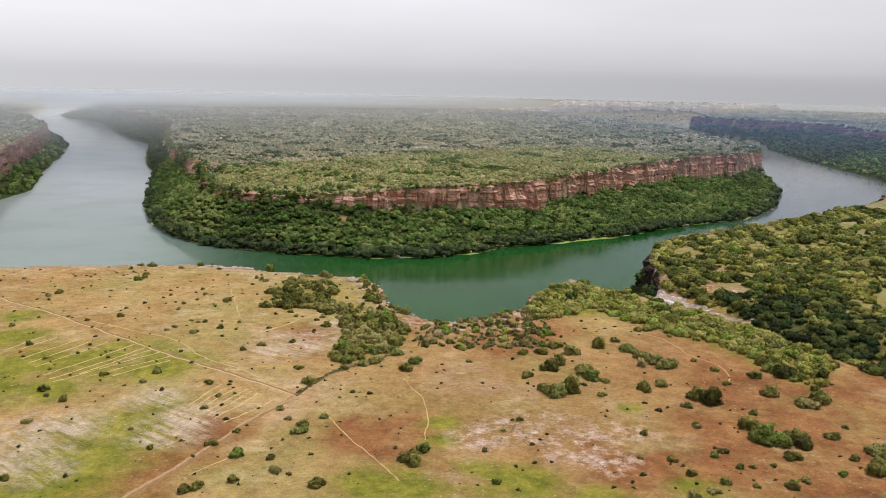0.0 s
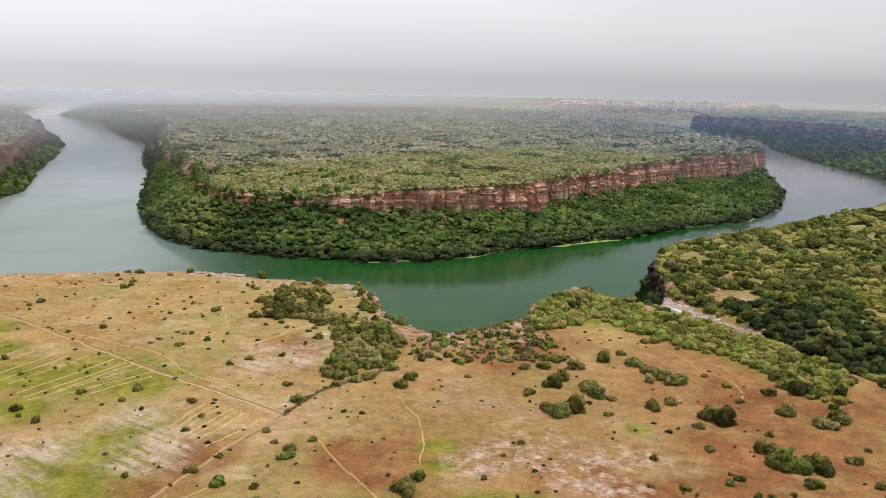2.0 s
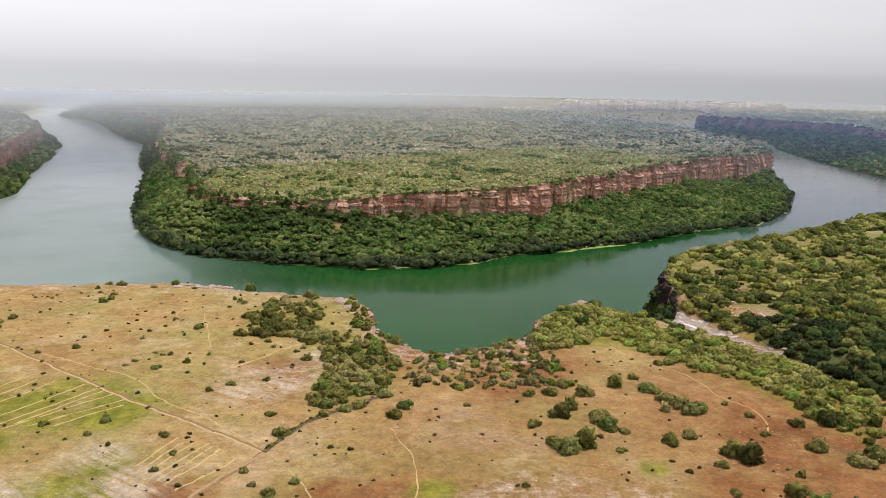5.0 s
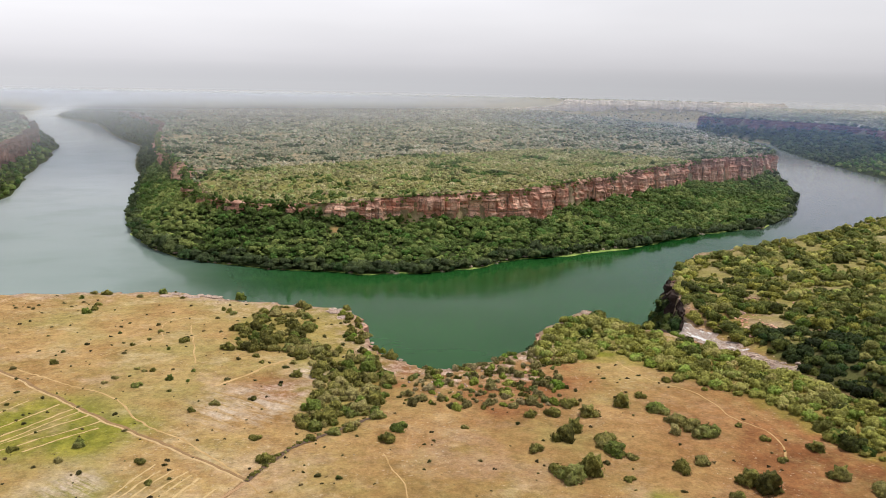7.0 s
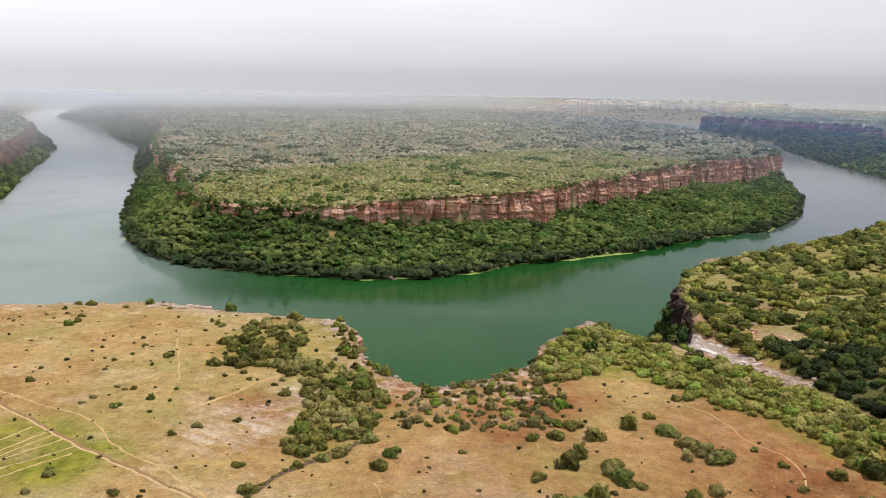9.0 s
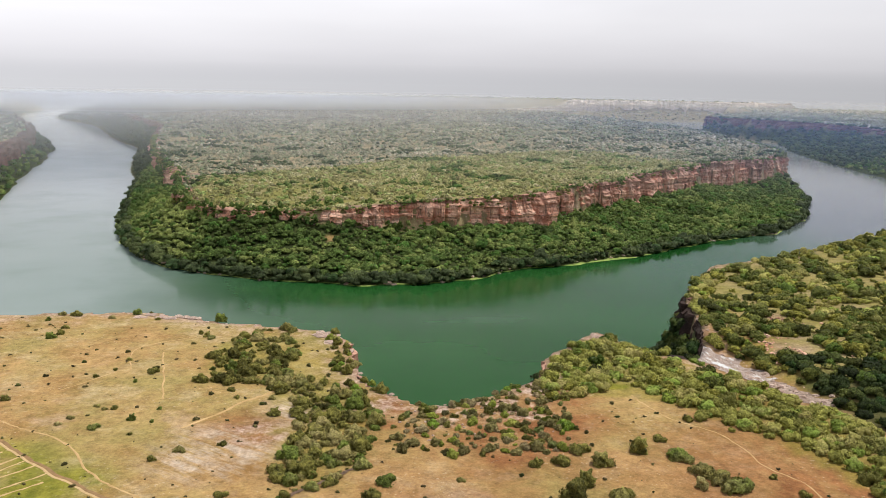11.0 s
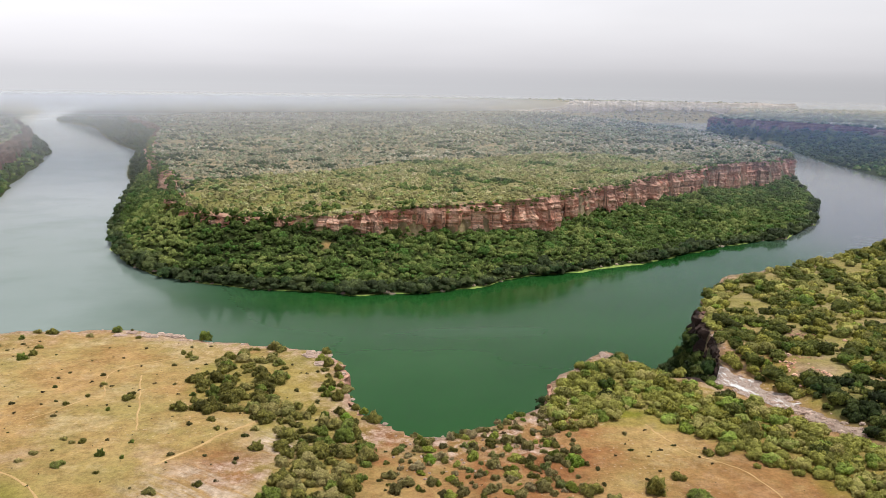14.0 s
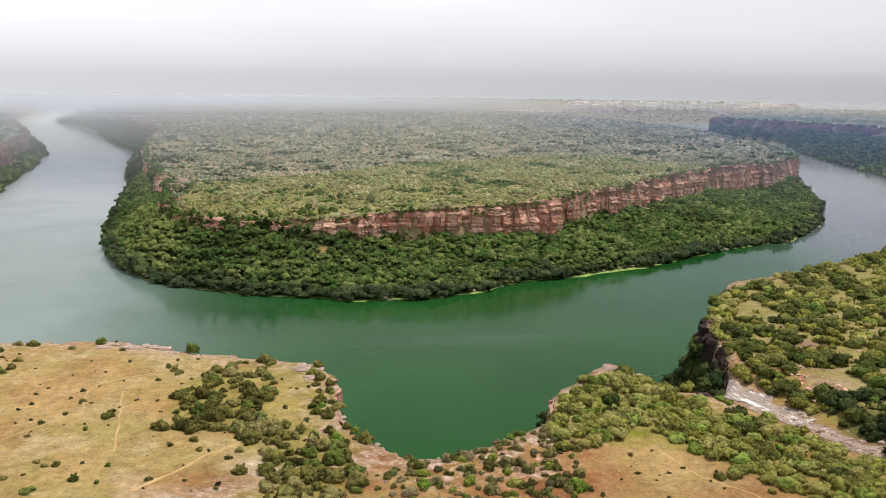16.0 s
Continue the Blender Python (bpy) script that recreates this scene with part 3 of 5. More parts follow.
put_field(ground_mesh, "rock", np.clip(((g_out < 1.0) & (g_out > -5) & (g_shore < -30)) + stony * (1 - smooth(g_out, 2, 9)) * (g_out > 0) + 0.6 * ((g_rim < 6) & (g_rim > -2)) + (g_rim > 0) * spot(GX, GY, BARE_ROCK) + 0.75 * spot(GX, GY, [(184, 484, 13), (190, 502, 9), (200, 536, 10), (176, 474, 9)]) * (0.4 + 0.6 * stony), 0, 1))
ground = tagged(new("ground", ground_mesh), "dry straw-coloured plateau grassland cut by a river gorge", "ground", kind="structure")

# the river
rx, ry = stretch(-400, 500, 18, -5000, 3200, 1.06, 1.06), stretch(380, 1200, 12, 370, 5000, 1.06, 1.06)
RX, RY = [v.ravel() for v in np.meshgrid(rx, ry)]
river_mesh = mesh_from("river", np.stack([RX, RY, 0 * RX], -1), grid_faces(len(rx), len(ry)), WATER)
# paler where the river mirrors bright sky; last term paints a cloud's reflection
put_field(river_mesh, "sheen_mask", np.clip(smooth(-RX - 0.22 * (RY - 700), 20, 290) + smooth(RY, 1100, 1700) * (1 - 0.5 * smooth(RX, 200, 600)) + 0.4 * smooth(RX, 300, 480) + 0.30 * np.exp(-((RX - 20) / 95) ** 2 - ((RY - 705 - 0.12 * RX) / 24) ** 2), 0, 1))
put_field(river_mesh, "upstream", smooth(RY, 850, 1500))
put_field(river_mesh, "grey_reach", 0.9 * smooth(RX, 330, 560) * (1 - 0.6 * smooth(RY, 1900, 2800)))
river = tagged(new("river", river_mesh), "calm deep green river water bending round the headland", "river", kind="structure")

# flat sheets added to put haze over the valley
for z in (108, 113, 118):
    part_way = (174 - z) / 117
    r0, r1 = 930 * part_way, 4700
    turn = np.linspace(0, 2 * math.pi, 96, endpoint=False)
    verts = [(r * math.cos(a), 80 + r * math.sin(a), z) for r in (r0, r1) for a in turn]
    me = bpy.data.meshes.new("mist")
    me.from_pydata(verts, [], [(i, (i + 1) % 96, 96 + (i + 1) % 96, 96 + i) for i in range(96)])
    me.materials.append(haze_sheet_material("mist", 0.19, 1.2, 1350 * part_way, r0, (0.40, 0.57, 1.0, 1)))
    tagged(new("mist", me), "flat thin sheet added as haze over the far valley", "mist", kind="stuff")


def backdrop_material():
    """Glowing backdrop in place of far haze, as bright as the sky's edge, thinning upwards."""
    m = bpy.data.materials.new("glowing_haze")
    m.use_nodes = True
    n, l = m.node_tree.nodes, m.node_tree.links
    n.clear()
    out, em, clear, mix = (n.new("ShaderNode" + k) for k in ("OutputMaterial", "Emission", "BsdfTransparent", "MixShader"))
    g, sep = n.new("ShaderNodeNewGeometry"), n.new("ShaderNodeSeparateXYZ")
    l.new(g.outputs["Position"], sep.inputs[0])
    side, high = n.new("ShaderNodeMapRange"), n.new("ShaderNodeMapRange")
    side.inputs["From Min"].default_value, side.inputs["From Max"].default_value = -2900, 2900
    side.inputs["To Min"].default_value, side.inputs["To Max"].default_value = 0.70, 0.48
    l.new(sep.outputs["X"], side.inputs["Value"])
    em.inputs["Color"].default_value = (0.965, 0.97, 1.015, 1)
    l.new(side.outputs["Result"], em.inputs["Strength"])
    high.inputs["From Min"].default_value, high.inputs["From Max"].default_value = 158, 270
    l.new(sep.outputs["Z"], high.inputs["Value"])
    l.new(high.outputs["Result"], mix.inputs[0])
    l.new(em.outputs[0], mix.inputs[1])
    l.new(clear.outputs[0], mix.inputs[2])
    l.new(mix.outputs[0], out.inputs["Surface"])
    return m


# the glowing ring that closes the distance
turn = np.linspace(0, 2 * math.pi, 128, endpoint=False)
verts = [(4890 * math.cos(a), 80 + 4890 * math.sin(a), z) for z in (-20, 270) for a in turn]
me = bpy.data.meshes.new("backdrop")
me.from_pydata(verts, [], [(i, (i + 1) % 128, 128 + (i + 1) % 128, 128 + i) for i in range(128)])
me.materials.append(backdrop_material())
tagged(new("backdrop", me), "glowing backdrop in place of far haze under the sky", "backdrop", kind="structure")


def stream_material():
    m, n, l, b = shader("running_water_on_rock", 0.45, 0.4)
    p = place(n, l)
    stone = blend(n, l, grain(n, l, p, 0.35, 8, 0.7), (0.23, 0.155, 0.125), (0.54, 0.43, 0.37))
    foam = grain(n, l, place(n, l, (0.5, 0.16, 0.5)), 1.0, 7, 0.7, 0.52, 0.62)
    l.new(blend(n, l, foam, stone, (0.80, 0.80, 0.80)), b.inputs["Base Color"])
    relief(n, l, b, grain(n, l, p, 0.5, 7, 0.7), 0.9, 0.7)
    return m


STREAM_BED = stream_material()
STONY_BED = rock_material("broken_brown_rock", (0.07, 0.05, 0.04), (0.24, 0.16, 0.12), (0.46, 0.36, 0.30), 2.2)

# ---------------------------------------------------------------- cliffs


def cliff(name, path, rows, tall, out, seed, label, lip, push=0.0, jut=1.0, rock=CLIFF):
    """A broken, banded rock face under a rim line; the drop is on its right-hand side when out is plus. lip: how far its flat top reaches back."""
    n = len(path)
    tang = np.gradient(path, axis=0)
    tang /= np.linalg.norm(tang, axis=1)[:, None]
    side = np.stack([tang[:, 1], -tang[:, 0]], -1) * out
    path = path + side * push
    inner, below = path - side * (lip + push + 1), path + side * 5.0
    z_top = ground_height(inner[:, 0], inner[:, 1])[0]
    if tall is None:
        tall = np.maximum(z_top - ground_height(below[:, 0], below[:, 1])[0] + 3.0, 2.5)
    tall = np.broadcast_to(tall, n)
    run = np.concatenate([[0], np.cumsum(np.linalg.norm(np.diff(path, axis=0), axis=1))])
    verts, caps = [], []
    for i in range(n):
        x, y = path[i]
        bent = run[i] + 4.0 * noise.noise(Vector((run[i] / 9.0, seed, 4.5)))
        col = noise.cell(Vector((bent / 6.0 + seed, 0.5, 0.5)))
        wide = noise.cell(Vector((bent / 17.0 + seed, 7.5, 0.5)))
        block = noise.cell(Vector((bent / 47.0 + seed, 3.5, 0.5)))
        notch = max(0.0, noise.noise(Vector((run[i] / 12.0, seed, 2.5))) - 0.18) * 9
        crack = 5.5 * smooth(1 - abs(noise.noise(Vector((run[i] / 13.0, seed, 21.5)))) * 1.6, 0.82, 1.0) * (0.4 + wide)
        sag = jut * max(0.0, noise.noise(Vector((run[i] / 33.0, seed, 6.5)))) * 7
        for j in range(rows):
            if j == 0:
                verts.append((x - side[i, 0] * lip, y - side[i, 1] * lip, z_top[i] + (0.1 if jut else -0.5)))
                caps.append(1.0)
                continue
            f = (j - 1) / (rows - 2)
            z = z_top[i] + (0.4 + 1.6 * wide * col - sag * 0.35 * (1 - f) if jut else -0.35) - f * tall[i]
            layer = noise.cell(Vector((math.floor(z / 3.4 + 0.6 * block) * 1.7, seed, bent / 47.0)))
            thin = noise.cell(Vector((math.floor(z / 1.15) * 2.3, seed + 5, bent / 17.0)))
            fine = noise.noise(Vector((x / 3.0, y / 3.0, z / 2.0)))
            back = jut * (3.2 + 3.0 * wide) * (1 - smooth(f, 0.16 + 0.16 * block, 0.24 + 0.16 * block))
            o = (-3.6 + 2.6 * col * min(1, 0.3 + f * 2) + (8.5 * wide - 1.8 if jut else 3.0 * wide) + 6.0 * noise.noise(Vector((run[i] / 30.0, seed, 9.5))) * jut + 3.0 * jut
                 + 1.9 * layer * (1.6 - f) + 1.0 * thin + 1.2 * fine + 2.2 * f - notch - back - crack)
            verts.append((x + side[i, 0] * o, y + side[i, 1] * o, z))
            caps.append(0.86 - f + 0.35 * (wide - 0.5))
    me = mesh_from(name, verts, grid_faces(rows, n), rock, False)
    put_field(me, "cap", caps)
    return tagged(new(name, me), label, "cliff", kind="structure")


rim_front = RIM[RIM[:, 1] < 1900]
fine_rim = np.stack([np.interp(np.arange(0, len(rim_front) - 1, 0.3), np.arange(len(rim_front)), rim_front[:, k]) for k in (0, 1)], -1)
cliff("cliff", fine_rim, 22, None, 1.0, 3.0, "banded red sandstone cliff along the wooded headland rim", 9.0, 4.0)
fall = int(np.argmin(np.hypot(OUT_N[:, 0] - 119, OUT_N[:, 1] - 480)))
above = int(np.argmin(np.hypot(OUT_N[:, 0] - 163, OUT_N[:, 1] - 590)))
cliff("cliff", OUT_N[:fall + 1], 16, 34.0, -1.0, 11.0, "weathered red sandstone cliff edge of the grassland", 2.0, 0.0, 0.0)
cliff("cliff", OUT_N[fall:above + 1], 16, 34.0, -1.0, 11.0, "water-stained cliff beside the stream's fall, its shade painted black", 4.0, 3.5, 0.0, SHADED_WET_CLIFF)
cliff("cliff", OUT_N[above:], 16, 34.0, -1.0, 11.0, "weathered red sandstone cliff edge of the wooded plateau", 2.0, 0.0, 0.0)
cliff("cliff", OUT_L[(OUT_L[:, 1] < 3600) & (OUT_L[:, 1] > 740)], 9, None, -1.0, 19.0, "hazy dark red cliff on the far river bank", 14.0, 12.0, 1.0, DARK_CLIFF)
cliff("cliff", OUT_R[OUT_R[:, 1] < 3600], 9, None, -1.0, 27.0, "hazy dark red cliff above the wooded bank", 14.0, 12.0, 1.0, DARK_CLIFF)
cliff("cliff", RIM[(RIM[:, 1] >= 1890) & (RIM[:, 1] < 3500) & (RIM[:, 0] < 0)], 9, None, 1.0, 43.0, "hazy dark cliff along the far side of the headland", 9.0, 4.0, 1.0, DARK_CLIFF)
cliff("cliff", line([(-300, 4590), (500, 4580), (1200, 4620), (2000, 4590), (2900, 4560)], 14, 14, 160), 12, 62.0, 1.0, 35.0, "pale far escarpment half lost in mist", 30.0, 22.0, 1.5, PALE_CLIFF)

# ---------------------------------------------------------------- trees and shrubs


def lump_mesh(rng, detail, squash, rough):
    """One rounded, uneven leaf mass about 1 across its half width: places and triangles."""
    bm = bmesh.new()
    bmesh.ops.create_icosphere(bm, subdivisions=detail, radius=1.0)
    s = rng.uniform(0, 99)
    for v in bm.verts:
        k = 1 + rough * (noise.noise(v.co * 1.6 + Vector((s, 0, 0))) + 0.6 * noise.noise(v.co * 3.7 + Vector((0, s, 0))))
        v.co = Vector((v.co.x * k, v.co.y * k, v.co.z * k * squash))
    vs = np.array([v.co[:] for v in bm.verts])
    fs = np.array([[v.index for v in f.verts] for f in bm.faces])
    bm.free()
    return vs, fs


def tufts(rng, centres, radii, count, size):
    """Small leaf sprays, each a bent triangle, in the outer shell of a few masses."""
    k = rng.integers(0, len(centres), count)
    d = rng.normal(size=(count, 3))
    d /= np.linalg.norm(d, axis=1)[:, None]
    d[:, 2] = np.where(d[:, 2] < -0.35, -d[:, 2], d[:, 2])
    c = centres[k] + d * radii[k] * rng.uniform(0.86, 1.3, (count, 1))
    a = rng.normal(size=(count, 3))
    a = a / np.linalg.norm(a, axis=1)[:, None] * 0.7 + np.cross(d, a) * 0.5
    b = np.cross(d, a) + d * rng.uniform(-0.4, 0.4, (count, 1))
    s = size * rng.uniform(0.6, 1.4, (count, 1))
    v = np.stack([c + a * s, c - a * s * 0.6 + b * s * 0.8, c - a * s * 0.6 - b * s * 0.8], 1).reshape(-1, 3)
    return v, np.arange(count * 3).reshape(-1, 3)


def join(pieces):
    vs, fs, k = [], [], 0
    for v, f in pieces:
        vs.append(v)
        fs.append(f + k)
        k += len(v)
    return np.vstack(vs), np.vstack(fs)


def dome_mesh(rng, detail, squash, clump=2.3, deep=0.62):
    """One crown as a dome of rounded leaf clumps, about 1 in half width, standing on z = 0."""
    bm = bmesh.new()
    bmesh.ops.create_icosphere(bm, subdivisions=detail, radius=1.0)
    s = Vector(rng.uniform(0, 90, 3))
    for v in bm.verts:
        d = noise.voronoi(v.co * clump + s)[0]
        k = 0.84 + deep * (0.5 - d[0]) + 0.42 * noise.noise(v.co * 1.3 + s) + 0.24 * noise.noise(v.co * 5.5 + s)
        low = 0.55 if v.co.z < 0 else 1.0
        v.co = Vector((v.co.x * k, v.co.y * k, (v.co.z * k * low + 0.45) * squash))
    vs = np.array([v.co[:] for v in bm.verts])
    fs = np.array([[v.index for v in f.verts] for f in bm.faces])
    bm.free()
    return vs, fs


def crown_mesh(rng, masses, detail, spray, size, squash=0.8):
    """A crown of a few overlapping domes with leaf sprays, about 1 in half width, standing on z = 0."""
    cs, rs, parts = [], [], []
    for i in range(masses):
        a = i * 2.4 + rng.uniform(0, 1.5)
        r = 0.12 if i == 0 else rng.uniform(0.42, 0.74)
        q = rng.uniform(0.62, 0.8) if i == 0 else rng.uniform(0.34, 0.62)
        c = np.array([r * math.cos(a), r * math.sin(a), 0.0])
        v, f = dome_mesh(rng, detail if i == 0 else max(1, detail - 1), squash * rng.uniform(0.8, 1.35))
        parts.append((v * q + c, f))
        cs.append(c + np.array([0, 0, 0.42 * squash * q]))
        rs.append((q * 0.86, q * 0.86, q * 0.82 * squash))
    parts = [(v, open_faces(v, f, i, cs, rs)) for i, (v, f) in enumerate(parts)]
    if spray:
        parts.append(tufts(rng, np.array(cs), np.array(rs), spray, size))
    return join(parts)


def open_faces(v, f, own, cs, rs):
    """The faces of one lobe that are neither its underside nor buried in another lobe."""
    a, b, c = v[f[:, 0]], v[f[:, 1]], v[f[:, 2]]
    up = np.cross(b - a, c - a)
    mid = (a + b + c) / 3
    keep = up[:, 2] > -0.55 * np.linalg.norm(up, axis=1)
    for j in range(len(cs)):
        if j != own:
            keep &= (((mid - cs[j]) / np.array(rs[j])) ** 2).sum(1) > 0.45
    return f[keep]


def lobed_mesh(rng, lobes, detail, spray, size, squash=0.78):
    """A broad crown of overlapping uneven lobes with a few leaf sprays, about 1 in half width, standing on z = 0."""
    cs, rs, parts = [], [], []
    for i in range(lobes + 1):
        a = i * 2.4 + rng.uniform(0, 1.6)
        r = 0.1 if i == 0 else rng.uniform(0.45, 0.82)
        q = rng.uniform(0.66, 0.82) if i == 0 else rng.uniform(0.30, 0.52)
        c = np.array([r * math.cos(a), r * math.sin(a), (0.42 if i == 0 else rng.uniform(0.2, 0.78)) * squash])
        v, f = lump_mesh(rng, detail if i == 0 else 1, squash * rng.uniform(0.75, 1.1), 0.62)
        parts.append((v * q + c, f))
        cs.append(c)
        rs.append((q, q, q * squash))
    parts = [(v, open_faces(v, f, i, cs, rs)) for i, (v, f) in enumerate(parts)]
    if spray:
        parts.append(tufts(rng, np.array(cs), np.array(rs), spray, size))
    return join(parts)


def scatter(templates, x, y, z, r, rng, lift=0.0, drift=None):
    """Every template set down at many places in one mesh: places, faces, and a tone for each tree."""
    n = len(x)
    which = rng.integers(0, len(templates), n)
    turn, tone = rng.uniform(0, 6.283, n), rng.uniform(0, 1, n)
    tone = tone if drift is None else np.clip(tone * 0.8 + 0.1 + drift, 0, 1.3)
    vs, fs, ts, k = [], [], [], 0
    for i, (tv, tf) in enumerate(templates):
        s = np.nonzero(which == i)[0]
        if not len(s):
            continue
        c, q = np.cos(turn[s])[:, None], np.sin(turn[s])[:, None]
        rr = r[s][:, None]
        hs = rng.uniform(0.85, 1.25, (len(s), 1))
        v = np.stack([(tv[:, 0] * c - tv[:, 1] * q) * rr + x[s][:, None], (tv[:, 0] * q + tv[:, 1] * c) * rr + y[s][:, None],
                      tv[:, 2] * rr * hs + z[s][:, None] + lift * rr], -1)
        vs.append(v.reshape(-1, 3))
        fs.append((tf[None] + (k + len(tv) * np.arange(len(s)))[:, None, None]).reshape(-1, 3))
        ts.append(np.repeat(tone[s], len(tv)))
        k += len(tv) * len(s)
    return np.vstack(vs), np.vstack(fs), np.concatenate(ts)


def woods(name, templates, x, y, r, material, seed, label, category="woods", lift=0.0, z=None, drift=None):
    rng = np.random.default_rng(seed)
    z = ground_height(x, y)[0] if z is None else z
    v, f, t = scatter(templates, x, y, z - 0.15 * r, r, rng, lift, drift)
    me = mesh_from(name, v, f, material, True)
    put_field(me, "tone", t)
    return tagged(new(name, me), label, category, kind="stuff")


def strewn(x0, x1, y0, y1, gap, seed):
    rng = np.random.default_rng(seed)
    x, y = np.meshgrid(np.arange(x0, x1, gap), np.arange(y0, y1, gap))
    x, y = x.ravel(), y.ravel()
    return x + rng.uniform(-0.48, 0.48, len(x)) * gap, y + rng.uniform(-0.48, 0.48, len(y)) * gap, rng


def in_view(x, y):
    return (np.abs(x - 20) < 0.60 * y + 60)


rng0 = np.random.default_rng(4)
MID = [crown_mesh(rng0, 2, 2, 20, 0.17, 0.95) for _ in range(6)]
LOW = [crown_mesh(rng0, 2, 1, 12, 0.22, 0.8) for _ in range(5)]
CANOPY = [lobed_mesh(rng0, 3, 2, 10, 0.2) for _ in range(9)]
THIN = [lobed_mesh(rng0, 2, 1, 6, 0.24) for _ in range(7)]
PAIR = [lobed_mesh(rng0, 1, 1, 3, 0.3) for _ in range(7)]
BROAD = [lobed_mesh(rng0, 5, 2, 26, 0.18, 0.8) for _ in range(8)]
FAR = [lump_mesh(rng0, 1, 0.7, 0.4) for _ in range(4)]
FINE = [lobed_mesh(rng0, 7, 2, 190, 0.13, 0.85) for _ in range(8)]
NEAR = [lobed_mesh(rng0, 6, 2, 80, 0.15, 0.85) for _ in range(8)]

# wooded slope under the headland cliff
CLEARINGS = [(-87, 896, 9), (-26, 900, 8), (-118, 905, 5)]
x, y, rng = strewn(-480, 620, 800, 1560, 5.3, 11)
z, d_out, d_shore, d_rim = ground_height(x, y)
k = (d_shore > -2.5) & (d_rim < -2) & in_view(x, y) & (y < 1500) & (spot(x, y, CLEARINGS) < 0.3)
size = (2.3 + 3.9 * rng.uniform(0, 1, len(x)) ** 2.0) * (1 + 0.45 * lumps(x, y, 24, 31.0))
k &= (rng.uniform(0, 1, len(x)) < 0.95) | (d_shore < 10)
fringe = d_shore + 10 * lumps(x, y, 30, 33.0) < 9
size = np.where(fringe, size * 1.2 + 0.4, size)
# leaf tone raised to yellow-green for the sunlit west and middle, lowered for shade under the western rocks and for
# dark clumps
sun_tone = 0.5 * spot(x, y, [(-285, 960, 90), (-300, 1040, 80), (-250, 905, 60)]) + 0.2 * spot(x, y, [(-20, 868, 70), (60, 905, 70), (-120, 850, 60), (180, 985, 70), (330, 1090, 80), (430, 1200, 90)])
sun_tone -= 0.42 * spot(x, y, [(-190, 905, 50), (-140, 900, 45), (-100, 902, 35), (130, 985, 22), (215, 1075, 25)])
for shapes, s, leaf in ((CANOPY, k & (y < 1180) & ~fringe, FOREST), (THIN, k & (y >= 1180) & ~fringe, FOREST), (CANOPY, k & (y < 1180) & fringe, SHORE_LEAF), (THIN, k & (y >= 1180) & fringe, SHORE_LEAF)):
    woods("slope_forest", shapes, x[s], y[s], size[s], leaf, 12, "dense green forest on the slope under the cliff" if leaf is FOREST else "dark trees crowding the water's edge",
          lift=0.25, z=np.maximum(z[s], 0.6) + 2.6 * np.maximum(0, lumps(x[s], y[s], 17, 35.0)), drift=sun_tone[s])
x, y, rng = strewn(-1700, 640, 1000, 3700, 11, 13)
z, d_out, d_shore, d_rim = ground_height(x, y)
k = (d_shore > 4) & (d_rim < -3) & in_view(x, y) & ((y >= 1500) | (x < -480))
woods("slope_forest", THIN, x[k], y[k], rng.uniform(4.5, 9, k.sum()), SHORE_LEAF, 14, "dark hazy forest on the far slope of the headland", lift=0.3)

# scrub on top of the headland: green at the front, grey behind
x, y, rng = strewn(-600, 760, 900, 1640, 6.2, 15)
z, d_out, d_shore, d_rim = ground_height(x, y)
wave = lumps(x, y, 60, 12.0) * 45 + lumps(x, y, 17, 14.0) * 20
front = green_front(x + wave, y + wave)
thin_out = lumps(x, y, 45, 2.0) + 0.6 * lumps(x, y, 14, 6.0)
k = (d_rim > 0.5) & in_view(x, y) & (thin_out > np.where(front, -0.45, -0.42)) & (spot(x, y, BARE_ROCK) < 0.3)
size = 1.2 + 3.4 * rng.uniform(0, 1, len(x)) ** 2.0
grove = lumps(x, y, 70, 21.0) + 0.7 * lumps(x, y, 22, 22.0) > np.where(front, 0.36, 0.3)
size = np.where(grove, size * 1.2, np.where(front, size, size * 0.85))
for shapes, s, leaf in ((CANOPY, k & front & ~grove & (y < 1000), SCRUB), (THIN, k & front & ~grove & (y >= 1000), SCRUB), (THIN, k & front & grove, FOREST),
                        (PAIR, k & ~front & ~grove, GREY_SCRUB), (PAIR, k & ~front & grove, SHORE_LEAF)):
    woods("plateau_scrub", shapes, x[s], y[s], size[s], leaf, 16, "dark green groves among the scrub on the headland" if leaf in (FOREST, SHORE_LEAF) else "olive scrub covering the flat top of the headland" if leaf is SCRUB
          else "grey green scrub on the back of the headland", "scrub", 0.05, headland_top(x[s], y[s], d_rim[s]))
x, y, rng = strewn(-1300, 1200, 1640, 2700, 10.5, 17)
z, d_out, d_shore, d_rim = ground_height(x, y)
k = (d_rim > 3) & in_view(x, y) & (lumps(x, y, 90, 2.0) + 0.5 * lumps(x, y, 25, 3.0) > -0.4) & (rng.uniform(0, 1, len(x)) < 0.8)
dark = lumps(x, y, 50, 8.0) + 0.6 * lumps(x, y, 15, 9.0) > 0.25
for s, leaf in ((k & ~dark, GREY_SCRUB), (k & dark, SHORE_LEAF)):
    woods("plateau_scrub", FAR, x[s], y[s], rng.uniform(1.8, 4.6, s.sum()), leaf, 18, "grey green scrub on the hazy plateau", "scrub", 0.5)
x, y, rng = strewn(-1900, 1900, 2700, 3700, 17, 24)
z, d_out, d_shore, d_rim = ground_height(x, y)
k = ((d_rim > 3) | (d_out > 3)) & in_view(x, y) & (rng.uniform(0, 1, len(x)) < 0.7)
